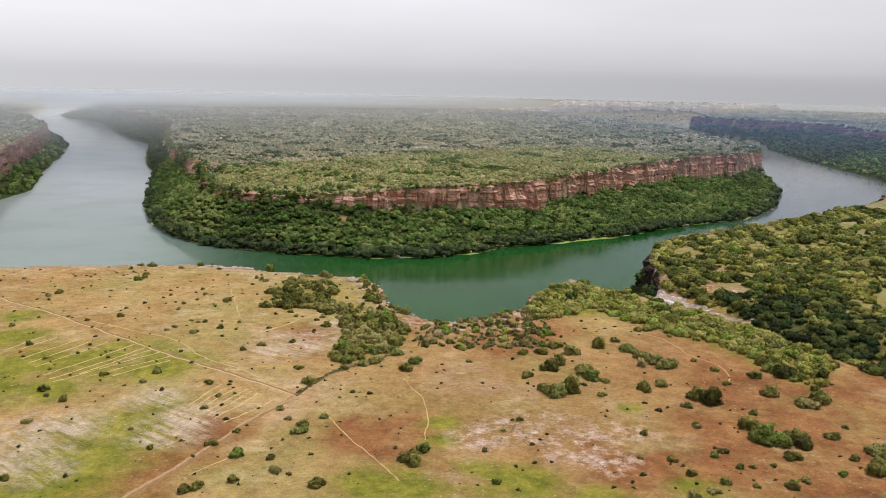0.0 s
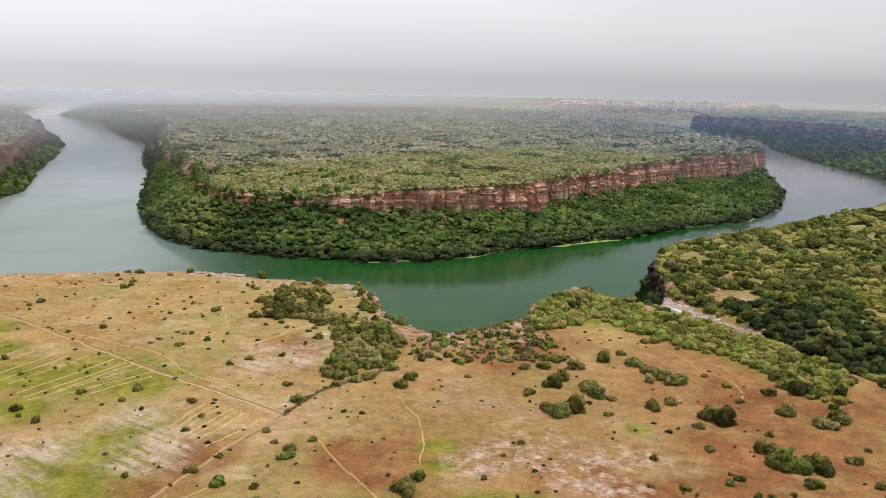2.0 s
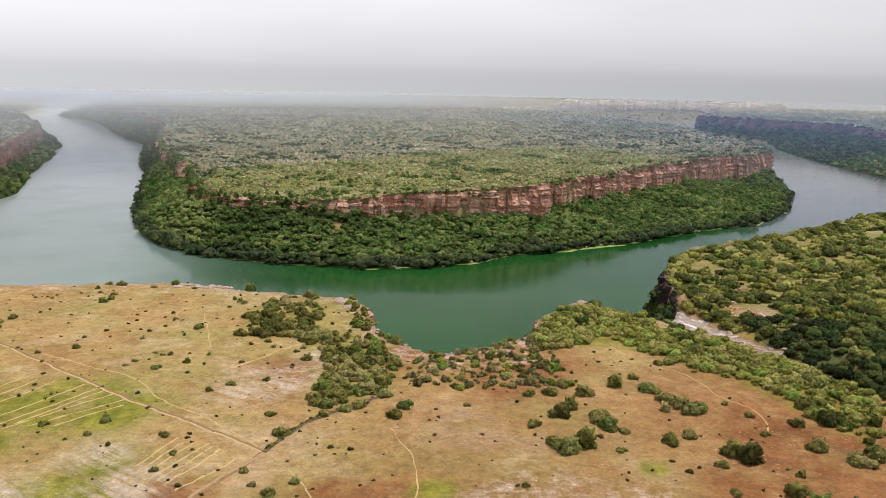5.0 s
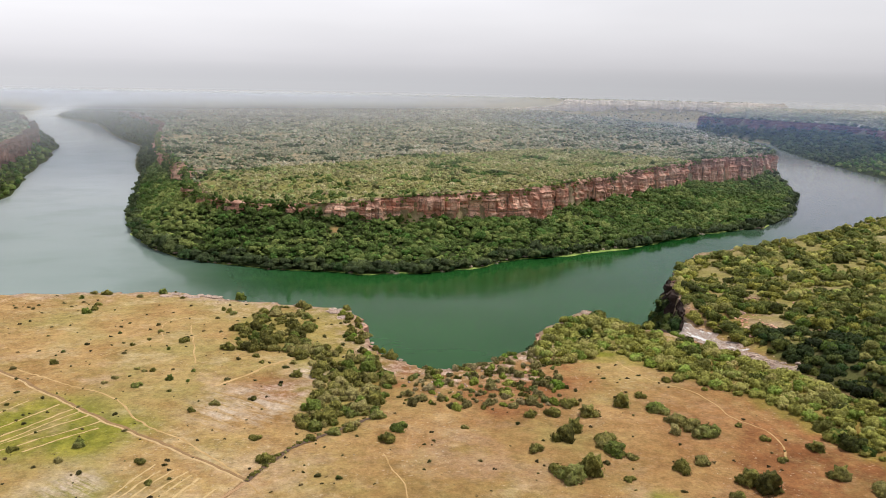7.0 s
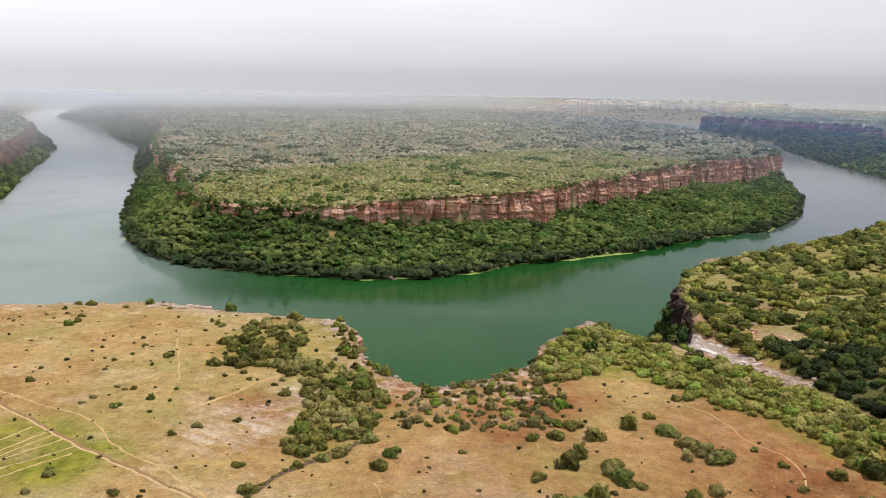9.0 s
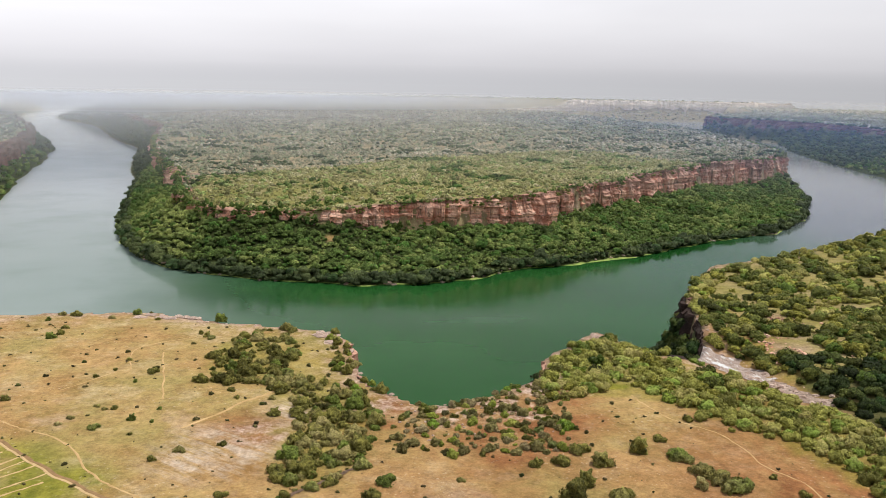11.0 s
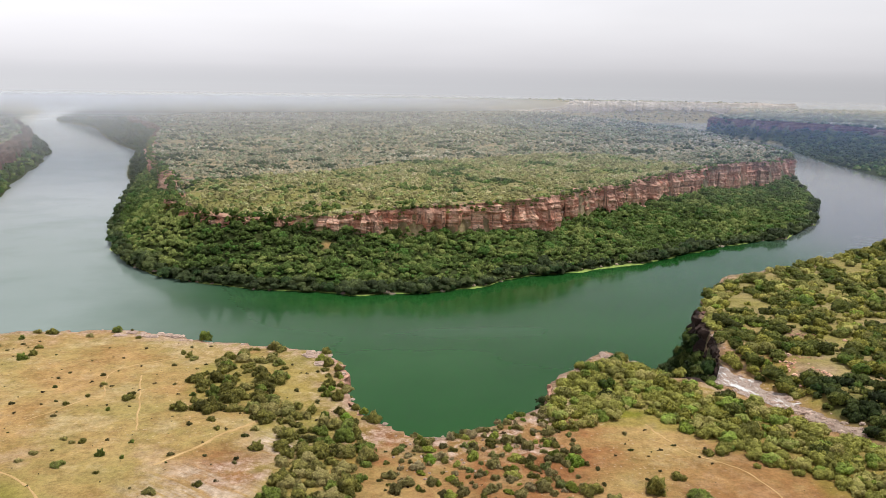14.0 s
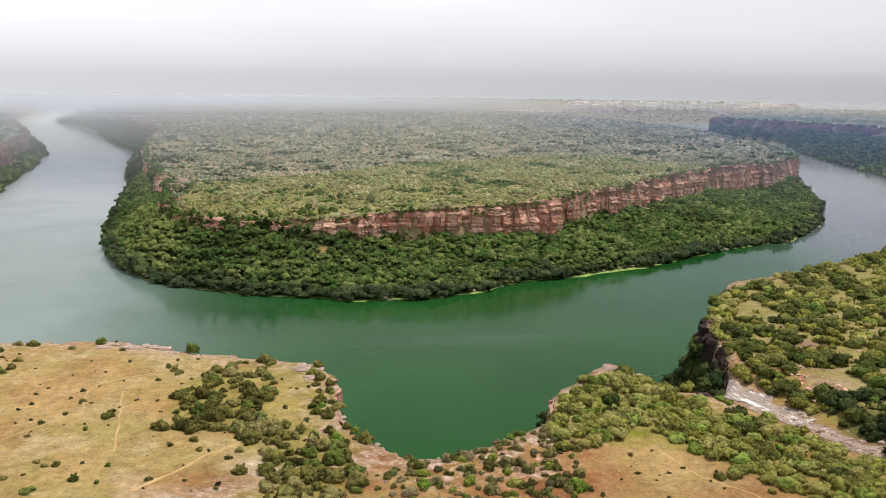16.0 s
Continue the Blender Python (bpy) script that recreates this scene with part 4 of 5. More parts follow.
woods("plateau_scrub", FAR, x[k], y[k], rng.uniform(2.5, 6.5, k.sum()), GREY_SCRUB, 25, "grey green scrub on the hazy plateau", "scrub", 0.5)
x, y, rng = strewn(-2600, 2600, 3700, 4890, 36, 19)
z, d_out, d_shore, d_rim = ground_height(x, y)
k = ((d_rim > 3) | (d_out > 3) | (z > 8)) & in_view(x, y)
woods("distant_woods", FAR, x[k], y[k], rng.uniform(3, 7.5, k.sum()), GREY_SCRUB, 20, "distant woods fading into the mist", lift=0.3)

# woods of the far banks
x, y, rng = strewn(-1900, 2000, 900, 3600, 15, 21)
z, d_out, d_shore, d_rim = ground_height(x, y)
k = (d_shore < -40) & (z > 1.0) & in_view(x, y) & (np.abs(x) > 500) & ((y < 2700) | (x > 700)) & ((x > 0) | (np.abs(d_out + 4) > 13))
size = rng.uniform(3.6, 8.5, len(x))
below = d_out < 8
for shapes, s, leaf in ((PAIR, k & (y < 2000) & below, FOREST), (FAR, k & (y >= 2000) & below, SHORE_LEAF), (FAR, k & ~below, GREY_SCRUB)):
    woods("bank_forest", shapes, x[s], y[s], size[s] * (0.75 if leaf is GREY_SCRUB else 1), leaf, 22, "dark hazy forest under the cliffs of the river banks" if leaf is not GREY_SCRUB else "pale scrub on top of the river banks", lift=0.3)

# thickets on the grassland side
THICKETS = {
    "west": [(-87, 444), (-84, 483), (-76, 500), (-59, 507), (-46, 469), (-52, 429), (-72, 424)],
    "gully": [(-58, 441), (-32, 434), (-7, 397), (-6, 375), (-7, 355), (-22, 335), (-33, 330), (-38, 351), (-35, 380), (-51, 413)],
    "edge": [(-38, 502), (-23, 476), (-5, 415), (-12, 400), (-20, 415), (-31, 447)],
    "bay": [(-4, 381), (9, 410), (34, 417), (66, 451), (65, 390), (63, 363), (29, 362), (1, 363)],
    "spur": [(57, 434), (79, 481), (100, 498), (115, 483), (133, 464), (148, 430), (161, 420), (176, 398), (186, 350), (160, 312), (150, 333), (149, 357),
             (131, 380), (115, 385), (106, 412), (93, 435), (74, 418), (58, 410)],
    "east": [(160, 600), (269, 714), (440, 850), (480, 800), (330, 500), (240, 340), (196, 330), (190, 395), (182, 415), (170, 440), (160, 468), (152, 500)],
    "ravine": [(172, 466), (186, 474), (212, 459), (234, 436), (246, 412), (235, 352), (208, 352), (196, 372), (184, 395), (177, 418), (170, 440)],
}


def fill(poly, gap, seed):
    p = np.array(poly, float)
    x, y, rng = strewn(p[:, 0].min(), p[:, 0].max(), p[:, 1].min(), p[:, 1].max(), gap, seed)
    k = inside(p, x, y) & (away("brook", x, y) > np.where(y > 424, 8.0, 0.5))
    return x[k], y[k], rng


def shrub(kind, seed, material, label, group, masses=4, detail=3, spray=320):
    """A shrub or small tree of half width 1: a forked stem and a crown."""
    rng = np.random.default_rng(seed)
    thing = new(kind)
    bm = bmesh.new()
    for i in range(4):
        a, lean = i * 1.6 + rng.uniform(0, 1), rng.uniform(0.12, 0.4)
        m = Matrix.Rotation(a, 4, "Z") @ Matrix.Rotation(lean, 4, "Y") @ Matrix.Translation((0, 0, 0.3))
        bmesh.ops.create_cone(bm, segments=6, radius1=0.07, radius2=0.03, depth=0.75, matrix=m)
    me = bpy.data.meshes.new("stem")
    bm.to_mesh(me)
    bm.free()
    me.materials.append(BARK)
    new("stem", me).parent = thing
    v, f = crown_mesh(rng, masses, detail, spray, 0.12, 0.86)
    new("crown", mesh_from("crown", v, f, material, True)).parent = thing
    return tagged(thing, label, "shrub", group)


def stand(source, x, y, r, seed):
    """Copies of the sources at the places given."""
    rng = np.random.default_rng(seed)
    z = ground_height(x, y)[0]
    for i in range(len(x)):
        src = source[i % len(source)]
        h = rng.uniform(0.85, 1.2)
        m = pose(x[i], y[i], z[i] - 0.06 * r[i], 0, 0, rng.uniform(0, 360))
        thing = src if not src.get("set") else copy_thing(src, m)
        src["set"] = 1
        thing.matrix_basis = m
        thing.scale = (r[i], r[i], r[i] * h)
    for s in source:
        if "set" in s:
            del s["set"]


FIELD_WEST = [(-246, 518, 2.8), (-172, 522, 3.1), (-152, 518, 2.4), (-142, 527, 2.7), (-168, 483, 2.5), (-166, 489, 2.2), (-234, 482, 1.5), (-203, 444, 2.0),
              (-200, 450, 2.8), (-104, 437, 2.2), (-150, 405, 1.8), (-173, 358, 1.7), (-195, 387, 1.8), (-158, 340, 1.2), (-147, 359, 1.2), (-126, 321, 1.7),
              (-143, 304, 2.2), (-131, 294, 1.9), (-135, 274, 2.0), (-106, 325, 2.5), (-108, 313, 1.7), (-106, 380, 2.1), (-120, 382, 1.3), (-96, 388, 1.8),
              (-82, 313, 2.1), (-75, 299, 1.6), (-77, 287, 1.7), (-71, 363, 2.1), (-58, 368, 1.6), (-78, 356, 1.6), (-50, 333, 2.2), (-43, 316, 3.0)]
FIELD_MIDDLE = [(-50, 288, 2.1), (-40, 268, 2.8), (-39, 273, 2.2), (-33, 281, 1.9), (-67, 258, 2.2), (-57, 251, 3.1), (-46, 248, 1.9), (-43, 239, 2.0), (-61, 268, 1.4),
                (-54, 232, 1.8), (-67, 226, 2.3), (-64, 228, 2.3), (-29, 230, 3.0), (-1, 246, 4.1), (3, 254, 2.3), (-86, 254, 1.4), (-122, 232, 1.8), (22, 344, 1.5),
                (37, 280, 1.5), (30, 270, 1.0), (25, 232, 1.6), (79, 269, 1.6), (83, 249, 1.9), (100, 277, 2.1), (98, 253, 2.0), (102, 256, 1.8), (125, 289, 1.6),
                (-46, 395, 2.8), (-25, 354, 2.8), (-29, 488, 3.8), (-5, 332, 3.4), (-1, 343, 3.2)]
FIELD_EAST = [(118, 277, 3.7), (119, 266, 4.9), (123, 263, 4.7), (132, 268, 4.3), (131, 261, 3.8), (124, 252, 2.7), (109, 304, 4.2), (113, 300, 5.1), (102, 295, 2.3),
              (90, 312, 3.5), (98, 318, 3.6), (72, 305, 1.8), (54, 305, 4.5), (61, 310, 5.0), (50, 310, 3.0), (69, 332, 4.9), (72, 325, 4.8), (76, 321, 2.1),
              (56, 335, 4.1), (60, 342, 3.7), (45, 325, 2.8), (47, 355, 2.6), (55, 356, 3.6), (63, 365, 3.2), (68, 356, 3.6), (83, 366, 4.0), (92, 375, 2.5),
              (95, 360, 4.5), (99, 349, 4.7), (106, 339, 4.6), (103, 344, 3.8)]
FIELD_LOW = [(96, 340, 2.5), (126, 336, 2.0), (121, 347, 1.6), (107, 392, 2.3), (126, 320, 1.7), (141, 329, 3.3), (139, 309, 3.9), (149, 299, 4.8), (157, 304, 4.4),
             (154, 278, 1.6), (144, 270, 2.0), (146, 269, 2.0), (144, 252, 1.9), (135, 241, 1.8), (104, 245, 1.6), (108, 245, 1.4), (115, 246, 1.1), (86, 239, 1.7),
             (115, 232, 2.5), (121, 236, 1.8), (73, 250, 1.2), (71, 238, 1.3), (90, 228, 2.0), (95, 234, 1.7), (83, 225, 2.2), (104, 232, 1.3), (148, 244, 4.8),
             (153, 257, 3.7), (157, 257, 4.4)]
FIELD_RIM = [(-179, 522, 2.0), (-135, 527, 1.5), (-128, 516, 1.6), (-168, 500, 2.0), (-96, 516, 3.2), (-100, 494, 1.6), (-93, 486, 2.2), (-120, 453, 1.5), (-121, 440, 1.4), (-105, 442, 1.6), (-126, 431, 1.2), (-108, 426, 1.1), (-113, 400, 1.3), (-109, 397, 1.2), (-106, 398, 1.7), (-118, 388, 1.4), (-89, 398, 1.0), (-88, 386, 1.0), (-92, 375, 1.0), (-82, 428, 3.4), (-67, 418, 2.0), (-63, 410, 1.3), (-96, 490, 1.8), (-182, 512, 1.5)]
singles = np.array(FIELD_RIM + FIELD_WEST + FIELD_MIDDLE + FIELD_EAST + FIELD_LOW)
stand([shrub("shrub", 30 + i, SHRUB, "rounded olive green shrub standing on dry grass", "shrubs on the grassland") for i in range(6)],
      singles[:, 0], singles[:, 1], singles[:, 2], 31)
rng = np.random.default_rng(34)
x, y = rng.uniform(-270, 95, 480), rng.uniform(215, 515, 480)
far_off = np.array([np.hypot(singles[:, 0] - a, singles[:, 1] - b).min() for a, b in zip(x, y)])
k = (far_off > 5) & (ground_height(x, y)[1] > 5) & (np.abs(x) < 0.56 * y)
x, y = x[k][:200], y[k][:200]
stand([shrub("small_shrub", 36 + i, DARK_SHRUB, "small brownish green shrub in the dry grass", "small shrubs on the grassland", 3, 2, 150) for i in range(3)], x, y,
      0.5 + 1.1 * rng.uniform(0, 1, len(x)) ** 1.6, 35)
for key, gap, lo, hi, seed, label in (("west", 5.0, 1.5, 4.2, 41, "dense round green bush in the thicket by the gorge"),
                                      ("gully", 4.8, 1.5, 4.4, 42, "dense green bush in the gully thicket"),
                                      ("edge", 5.6, 1.4, 3.2, 43, "small green bush beside the cliff edge"),
                                      ("bay", 4.1, 0.8, 2.8, 44, "brownish green bush on stony ground above the bay")):
    x, y, rng = fill(THICKETS[key], gap, seed)
    leaves = (BROWN_SHRUB, LIME, SHRUB, BROWN_SHRUB, BROWN_SHRUB) if key == "bay" else (SHRUB, SHRUB, LIME if key == "edge" else SHRUB, SHRUB)
    k = rng.uniform(0, 1, len(x)) < (0.82 if key in ("west", "gully") else 0.75)
    stand([shrub("bush", seed * 10 + i, leaf, label if leaf is not LIME else "fresh yellow-green bush by the gorge edge", "bushes in the %s thicket" % key) for i, leaf in enumerate(leaves)], x[k], y[k], rng.uniform(lo, hi, k.sum()), seed)
def mixed_leaves(name, shapes, x, y, r, seed, share, light, label, category):
    """One thicket in three leaf colours: a share of dark green trees in loose groups, some light yellow-green ones, and
    olive brush.
    """
    rng = np.random.default_rng(seed)
    dark = lumps(x, y, 16, seed * 0.7) * 0.9 + rng.uniform(-0.5, 0.5, len(x)) > 0.5 - share
    pale = ~dark & (rng.uniform(0, 1, len(x)) + 0.5 * lumps(x, y, 13, seed * 0.3) < light)
    rest = ~dark & ~pale
    woods(name, shapes, x[rest], y[rest], r[rest], BRUSH, seed, "olive green " + label, category, 0.1)
    woods(name, shapes, x[pale], y[pale], r[pale], SPUR_LEAF, seed + 2, "light yellow-green " + label, category, 0.1)
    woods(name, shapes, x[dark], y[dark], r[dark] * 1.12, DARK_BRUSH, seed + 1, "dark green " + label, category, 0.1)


x, y, rng = fill(THICKETS["spur"], 4.0, 45)
k = (lumps(x, y, 11, 5.0) > -0.42) & (spot(x, y, [(122, 468, 9), (128, 458, 8), (134, 448, 7)]) < 0.4)
x, y = x[k], y[k]
mixed_leaves("spur_thicket", FINE, x, y, 1.2 + 2.5 * rng.uniform(0, 1, len(x)) ** 1.3, 46, 0.03, 0.85, "thicket along the spur and stream", "thicket")
x, y, rng = fill(THICKETS["east"], 5.9, 47)
k = (lumps(x, y, 26, 9.0) + 0.6 * lumps(x, y, 10, 19.0) > -0.26) & ~inside(np.array(THICKETS["ravine"], float), x, y) & (spot(x, y, [(183, 490, 16), (176, 478, 9), (215, 520, 14), (199, 535, 9)]) < 0.5)
size = 1.5 + 3.6 * rng.uniform(0, 1, len(x)) ** 1.4
near_by = k & (y < 540)
mixed_leaves("east_wood", NEAR, x[near_by], y[near_by], size[near_by], 48, 0.64, 0.28, "wood on the far side of the stream", "woods")
beyond = k & (y >= 540) & in_view(x, y)
mixed_leaves("east_wood", BROAD, x[beyond], y[beyond], size[beyond], 65, 0.56, 0.32, "wood on the plateau edge above the river", "woods")
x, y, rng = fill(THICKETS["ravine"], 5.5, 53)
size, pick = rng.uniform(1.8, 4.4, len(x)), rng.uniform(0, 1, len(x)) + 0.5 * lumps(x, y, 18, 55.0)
# the darker leaves carry the shade inside the ravine
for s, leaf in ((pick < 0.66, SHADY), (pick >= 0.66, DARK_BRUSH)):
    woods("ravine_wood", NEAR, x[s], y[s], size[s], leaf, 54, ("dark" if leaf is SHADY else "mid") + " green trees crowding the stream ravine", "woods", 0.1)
x, y, rng = fill([(148, 503), (156, 484), (163, 462), (170, 450), (176, 462), (168, 482), (160, 506)], 5.0, 56)
woods("bank_thicket", NEAR, x, y, rng.uniform(1.4, 3.6, len(x)), BRUSH, 57, "mixed green thicket on the stream bank", "thicket", 0.1)
# small tussocks
x, y, rng = strewn(-290, 190, 200, 520, 7.0, 49)
z, d_out, d_shore, d_rim = ground_height(x, y)
k = (d_out > 3) & (rng.uniform(0, 1, len(x)) < 0.35)
woods("tussocks", LOW, x[k], y[k], 0.25 + 1.0 * rng.uniform(0, 1, k.sum()) ** 2.5, TUSSOCK, 50, "small scattered tussocks on the dry grass", "tussocks", 0.0)
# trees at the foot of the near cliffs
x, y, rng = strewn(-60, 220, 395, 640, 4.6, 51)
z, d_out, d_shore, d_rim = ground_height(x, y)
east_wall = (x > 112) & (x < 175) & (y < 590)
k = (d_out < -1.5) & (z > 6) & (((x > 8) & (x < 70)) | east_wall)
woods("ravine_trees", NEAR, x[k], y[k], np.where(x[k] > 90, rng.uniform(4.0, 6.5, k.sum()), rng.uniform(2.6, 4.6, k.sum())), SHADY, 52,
      "dark green trees at the foot of the gorge cliffs, shade in their colour", lift=0.4)

# trees clinging to the headland cliff
rng = np.random.default_rng(58)
tang_r = np.gradient(rim_front, axis=0)
out_r = np.stack([tang_r[:, 1], -tang_r[:, 0]], -1) / np.linalg.norm(tang_r, axis=1)[:, None]
k = rng.integers(0, len(rim_front), 1100)
pts, off = rim_front[k], rng.uniform(3.5, 8.5, 1100)
west = smooth(-pts[:, 0], 50, 190)
keep = rng.uniform(0, 1, 1100) < 0.10 + 0.85 * west + 0.6 * (lumps(pts[:, 0], pts[:, 1], 45, 37.0) > 0.22)
climb = (rng.uniform(0, 1, 1100) * (5 + 9 * west))[keep]
pts = (pts + out_r[k] * off[:, None])[keep]
foot_z = ground_height(pts[:, 0], pts[:, 1])[0]
woods("cliff_trees", MID, pts[:, 0], pts[:, 1], rng.uniform(2.4, 4.8, len(pts)), FOREST, 59, "green trees growing against the broken cliff", lift=0.3,
      z=foot_z + climb)
k = rng.integers(0, len(rim_front), 900)
pts = rim_front[k] + out_r[k] * rng.uniform(-6, 6.0, (900, 1))
k = rng.uniform(0, 1, 900) < 0.45 + 0.55 * smooth(lumps(pts[:, 0], pts[:, 1], 30, 4.0), -0.1, 0.2)
pts = pts[k]
inner_d = ground_height(pts[:, 0], pts[:, 1])[3]
woods("rim_trees", MID, pts[:, 0], pts[:, 1], 1.1 + 2.6 * rng.uniform(0, 1, len(pts)) ** 1.5, FOREST, 60, "bushes and small trees fringing the cliff rim", "trees", 0.1,
      z=headland_top(pts[:, 0], pts[:, 1], np.maximum(inner_d, 0)) - 0.3)
k = rng.integers(0, len(rim_front), 1500)
pts = rim_front[k] + out_r[k] * rng.uniform(0.5, 8.5, (1500, 1))
k = lumps(pts[:, 0], pts[:, 1], 24, 44.0) + 0.5 * smooth(-pts[:, 0], 60, 200) > 0.02
pts = pts[k]
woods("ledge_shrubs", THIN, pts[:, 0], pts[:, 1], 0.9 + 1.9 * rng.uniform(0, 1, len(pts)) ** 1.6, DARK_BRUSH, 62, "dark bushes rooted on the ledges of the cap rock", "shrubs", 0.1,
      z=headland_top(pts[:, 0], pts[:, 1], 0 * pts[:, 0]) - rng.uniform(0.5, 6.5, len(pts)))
# trees added against the wall by the fall, its shade in their leaf colour
wall = OUT_N[fall:above]
tang_w = np.gradient(wall, axis=0)
out_w = -np.stack([tang_w[:, 1], -tang_w[:, 0]], -1) / np.linalg.norm(tang_w, axis=1)[:, None]
k = rng.integers(0, len(wall), 120)
pts = wall[k] + out_w[k] * rng.uniform(3, 8, (120, 1))
woods("cliff_trees", NEAR, pts[:, 0], pts[:, 1], rng.uniform(2.0, 4.2, 120), SHADY, 61, "trees added against the wall by the fall, leaves darkened for its shade", "trees", 0.2,
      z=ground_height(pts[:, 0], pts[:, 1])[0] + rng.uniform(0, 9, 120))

# ---------------------------------------------------------------- tracks, furrows, stream, rocks


def strip(name, points, width, material, label, category, lift=0.06, ragged=0.3, kind="structure", fray=2.5):
    """A worn strip of earth laid over the ground along a line."""
    path = line(points, 1.5, 0.9, 11)
    tang = np.gradient(path, axis=0)
    tang /= np.linalg.norm(tang, axis=1)[:, None]
    side = np.stack([tang[:, 1], -tang[:, 0]], -1)
    rows = []
    for j, f in enumerate((-0.5, -0.17, 0.17, 0.5)):
        w = width * (f + (ragged * f * lumps(path[:, 0] + 50 * j, path[:, 1], fray, 3.0)))
        xy = path + side * w[:, None]
        z = ground_height(xy[:, 0], xy[:, 1])[0] + lift + (0.03 if abs(f) < 0.4 else -0.02)
        rows.append(np.column_stack([xy, z]))
    v = np.stack(rows, 1).reshape(-1, 3)
    return tagged(new(name, mesh_from(name, v, grid_faces(4, len(path)), material, True)), label, category, kind=kind)


EARTH_BANK = plain("dark_earth_bank", (0.20, 0.12, 0.06), (0.32, 0.20, 0.10), 0.5)
strip("earth_bank", [(-259.4, 465.8), (-224.4, 437.8), (-181.4, 406.8), (-141.4, 374.8), (-107.4, 347.8), (-78.4, 326.8), (-46, 303)], 1.5, EARTH_BANK,
      "low dark earth bank beside the track", "bank", 0.03, 0.6)
strip("earth_bank", [(-46, 303), (-57.1, 279.4), (-63.1, 264.4), (-74.1, 238.4), (-82.1, 222.4), (-93.1, 199.6)], 1.8, EARTH_BANK,
      "low dark earth bank beside the track", "bank", 0.03, 0.6)
strip("track", [(-260, 465), (-225, 437), (-182, 406), (-142, 374), (-108, 347), (-79, 326), (-46, 302)], 0.9, TRACK,
      "pale earth track across the dry grassland", "track")
strip("track", [(-46, 302), (-58, 280), (-64, 265), (-75, 239), (-83, 223), (-94, 200)], 1.2, TRACK_RED, "reddish earth track with a low bank", "track")
strip("footpath", [(-46, 302), (-35, 288), (-27, 273), (-18, 257), (-9, 243), (-4, 233)], 0.45, FAINT, "narrow pale footpath in the grass", "path", 0.05, 0.9)
strip("footpath", [(-166, 401), (-137, 382), (-111, 368), (-95, 347), (-72, 329), (-49, 306)], 0.78, FAINT, "narrow pale footpath in the grass", "path", 0.05, 0.9)
strip("footpath", [(92, 419), (101, 395), (114, 382), (119, 370), (122, 354), (129, 344), (131, 332), (128, 323)], 0.54, FAINT, "narrow pale footpath by the thicket", "path", 0.05, 0.9)
strip("footpath", [(-6, 322), (2, 301), (4, 281), (3, 262)], 0.45, FAINT, "faint trodden path in the grass", "path", 0.05, 0.9)
strip("footpath", [(-134, 416), (-121, 436), (-115, 439), (-123, 465), (-116, 478), (-101, 489)], 0.62, FAINT, "faint trodden path in the grass", "path", 0.05, 0.9)
strip("footpath", [(-109, 465), (-100, 437), (-91, 408)], 0.62, FAINT, "faint trodden path in the grass", "path", 0.05, 0.9)
strip("footpath", [(-76, 381), (-68, 392), (-58, 409), (-47, 421)], 1.16, FAINT, "faint trodden path in the grass", "path", 0.05, 0.9)
strip("footpath", [(-68, 236), (-60, 248), (-52, 262)], 0.62, FAINT, "faint trodden path in the grass", "path", 0.05, 0.9)
strip("ditch_bank", [(-46, 302), (-40, 317), (-35, 327), (-22, 342), (-9, 354)], 1.5, plain("thorny_litter", (0.07, 0.05, 0.035), (0.20, 0.13, 0.09), 0.9),
      "dark brown thorny bank along a shallow ditch", "bank", 0.25, 1.2)

FURROWS = [((-175, 353), (-166, 369)), ((-158, 329), (-141, 363)), ((-150, 320), (-128, 360)), ((-143, 313), (-113, 351)), ((-137, 322), (-118, 354)),
           ((-131, 320), (-107, 346)), ((-123, 320), (-106, 340)), ((-168, 340), (-155, 366)), ((-181, 352), (-172, 371)), ((-163, 334), (-148, 365)), ((-146, 316), (-121, 356)), ((-80, 284), (-70, 309)), ((-74, 281), (-64, 306)),
           ((-84, 290), (-77, 312)), ((-83, 285), (-74, 308)), ((-77, 282), (-66, 308)), ((-71, 279), (-61, 304)), ((-67, 275), (-53, 299))]
for a, b in FURROWS:
    mid = ((a[0] + b[0]) / 2 + 0.5, (a[1] + b[1]) / 2)
    strip("furrow_ridge", [a, mid, b], 0.7, FURROW, "pale ridge of an old ploughed strip", "furrow", 0.05, 1.5)


def boulder_mesh(seed, material=STONE):
    rng = np.random.default_rng(seed)
    bm = bmesh.new()
    bmesh.ops.create_icosphere(bm, subdivisions=2, radius=1.0)
    off = Vector(rng.uniform(0, 50, 3))
    for v in bm.verts:
        q = Vector((round(v.co.x * 1.6) / 1.6, round(v.co.y * 1.6) / 1.6, round(v.co.z * 1.8) / 1.8))
        v.co = v.co.lerp(q, 0.55) * (1 + 0.28 * noise.noise(v.co * 1.3 + off))
        v.co.z *= 0.6
    me = bpy.data.meshes.new("boulder")
    bm.to_mesh(me)
    bm.free()
    me.materials.append(material)
    return me


BOULDERS = [boulder_mesh(60 + i) for i in range(5)]
DARK_ROCKS = [boulder_mesh(85 + i, DARK_CLIFF) for i in range(5)]
RED_ROCKS = [boulder_mesh(65 + i, CLIFF) for i in range(5)]


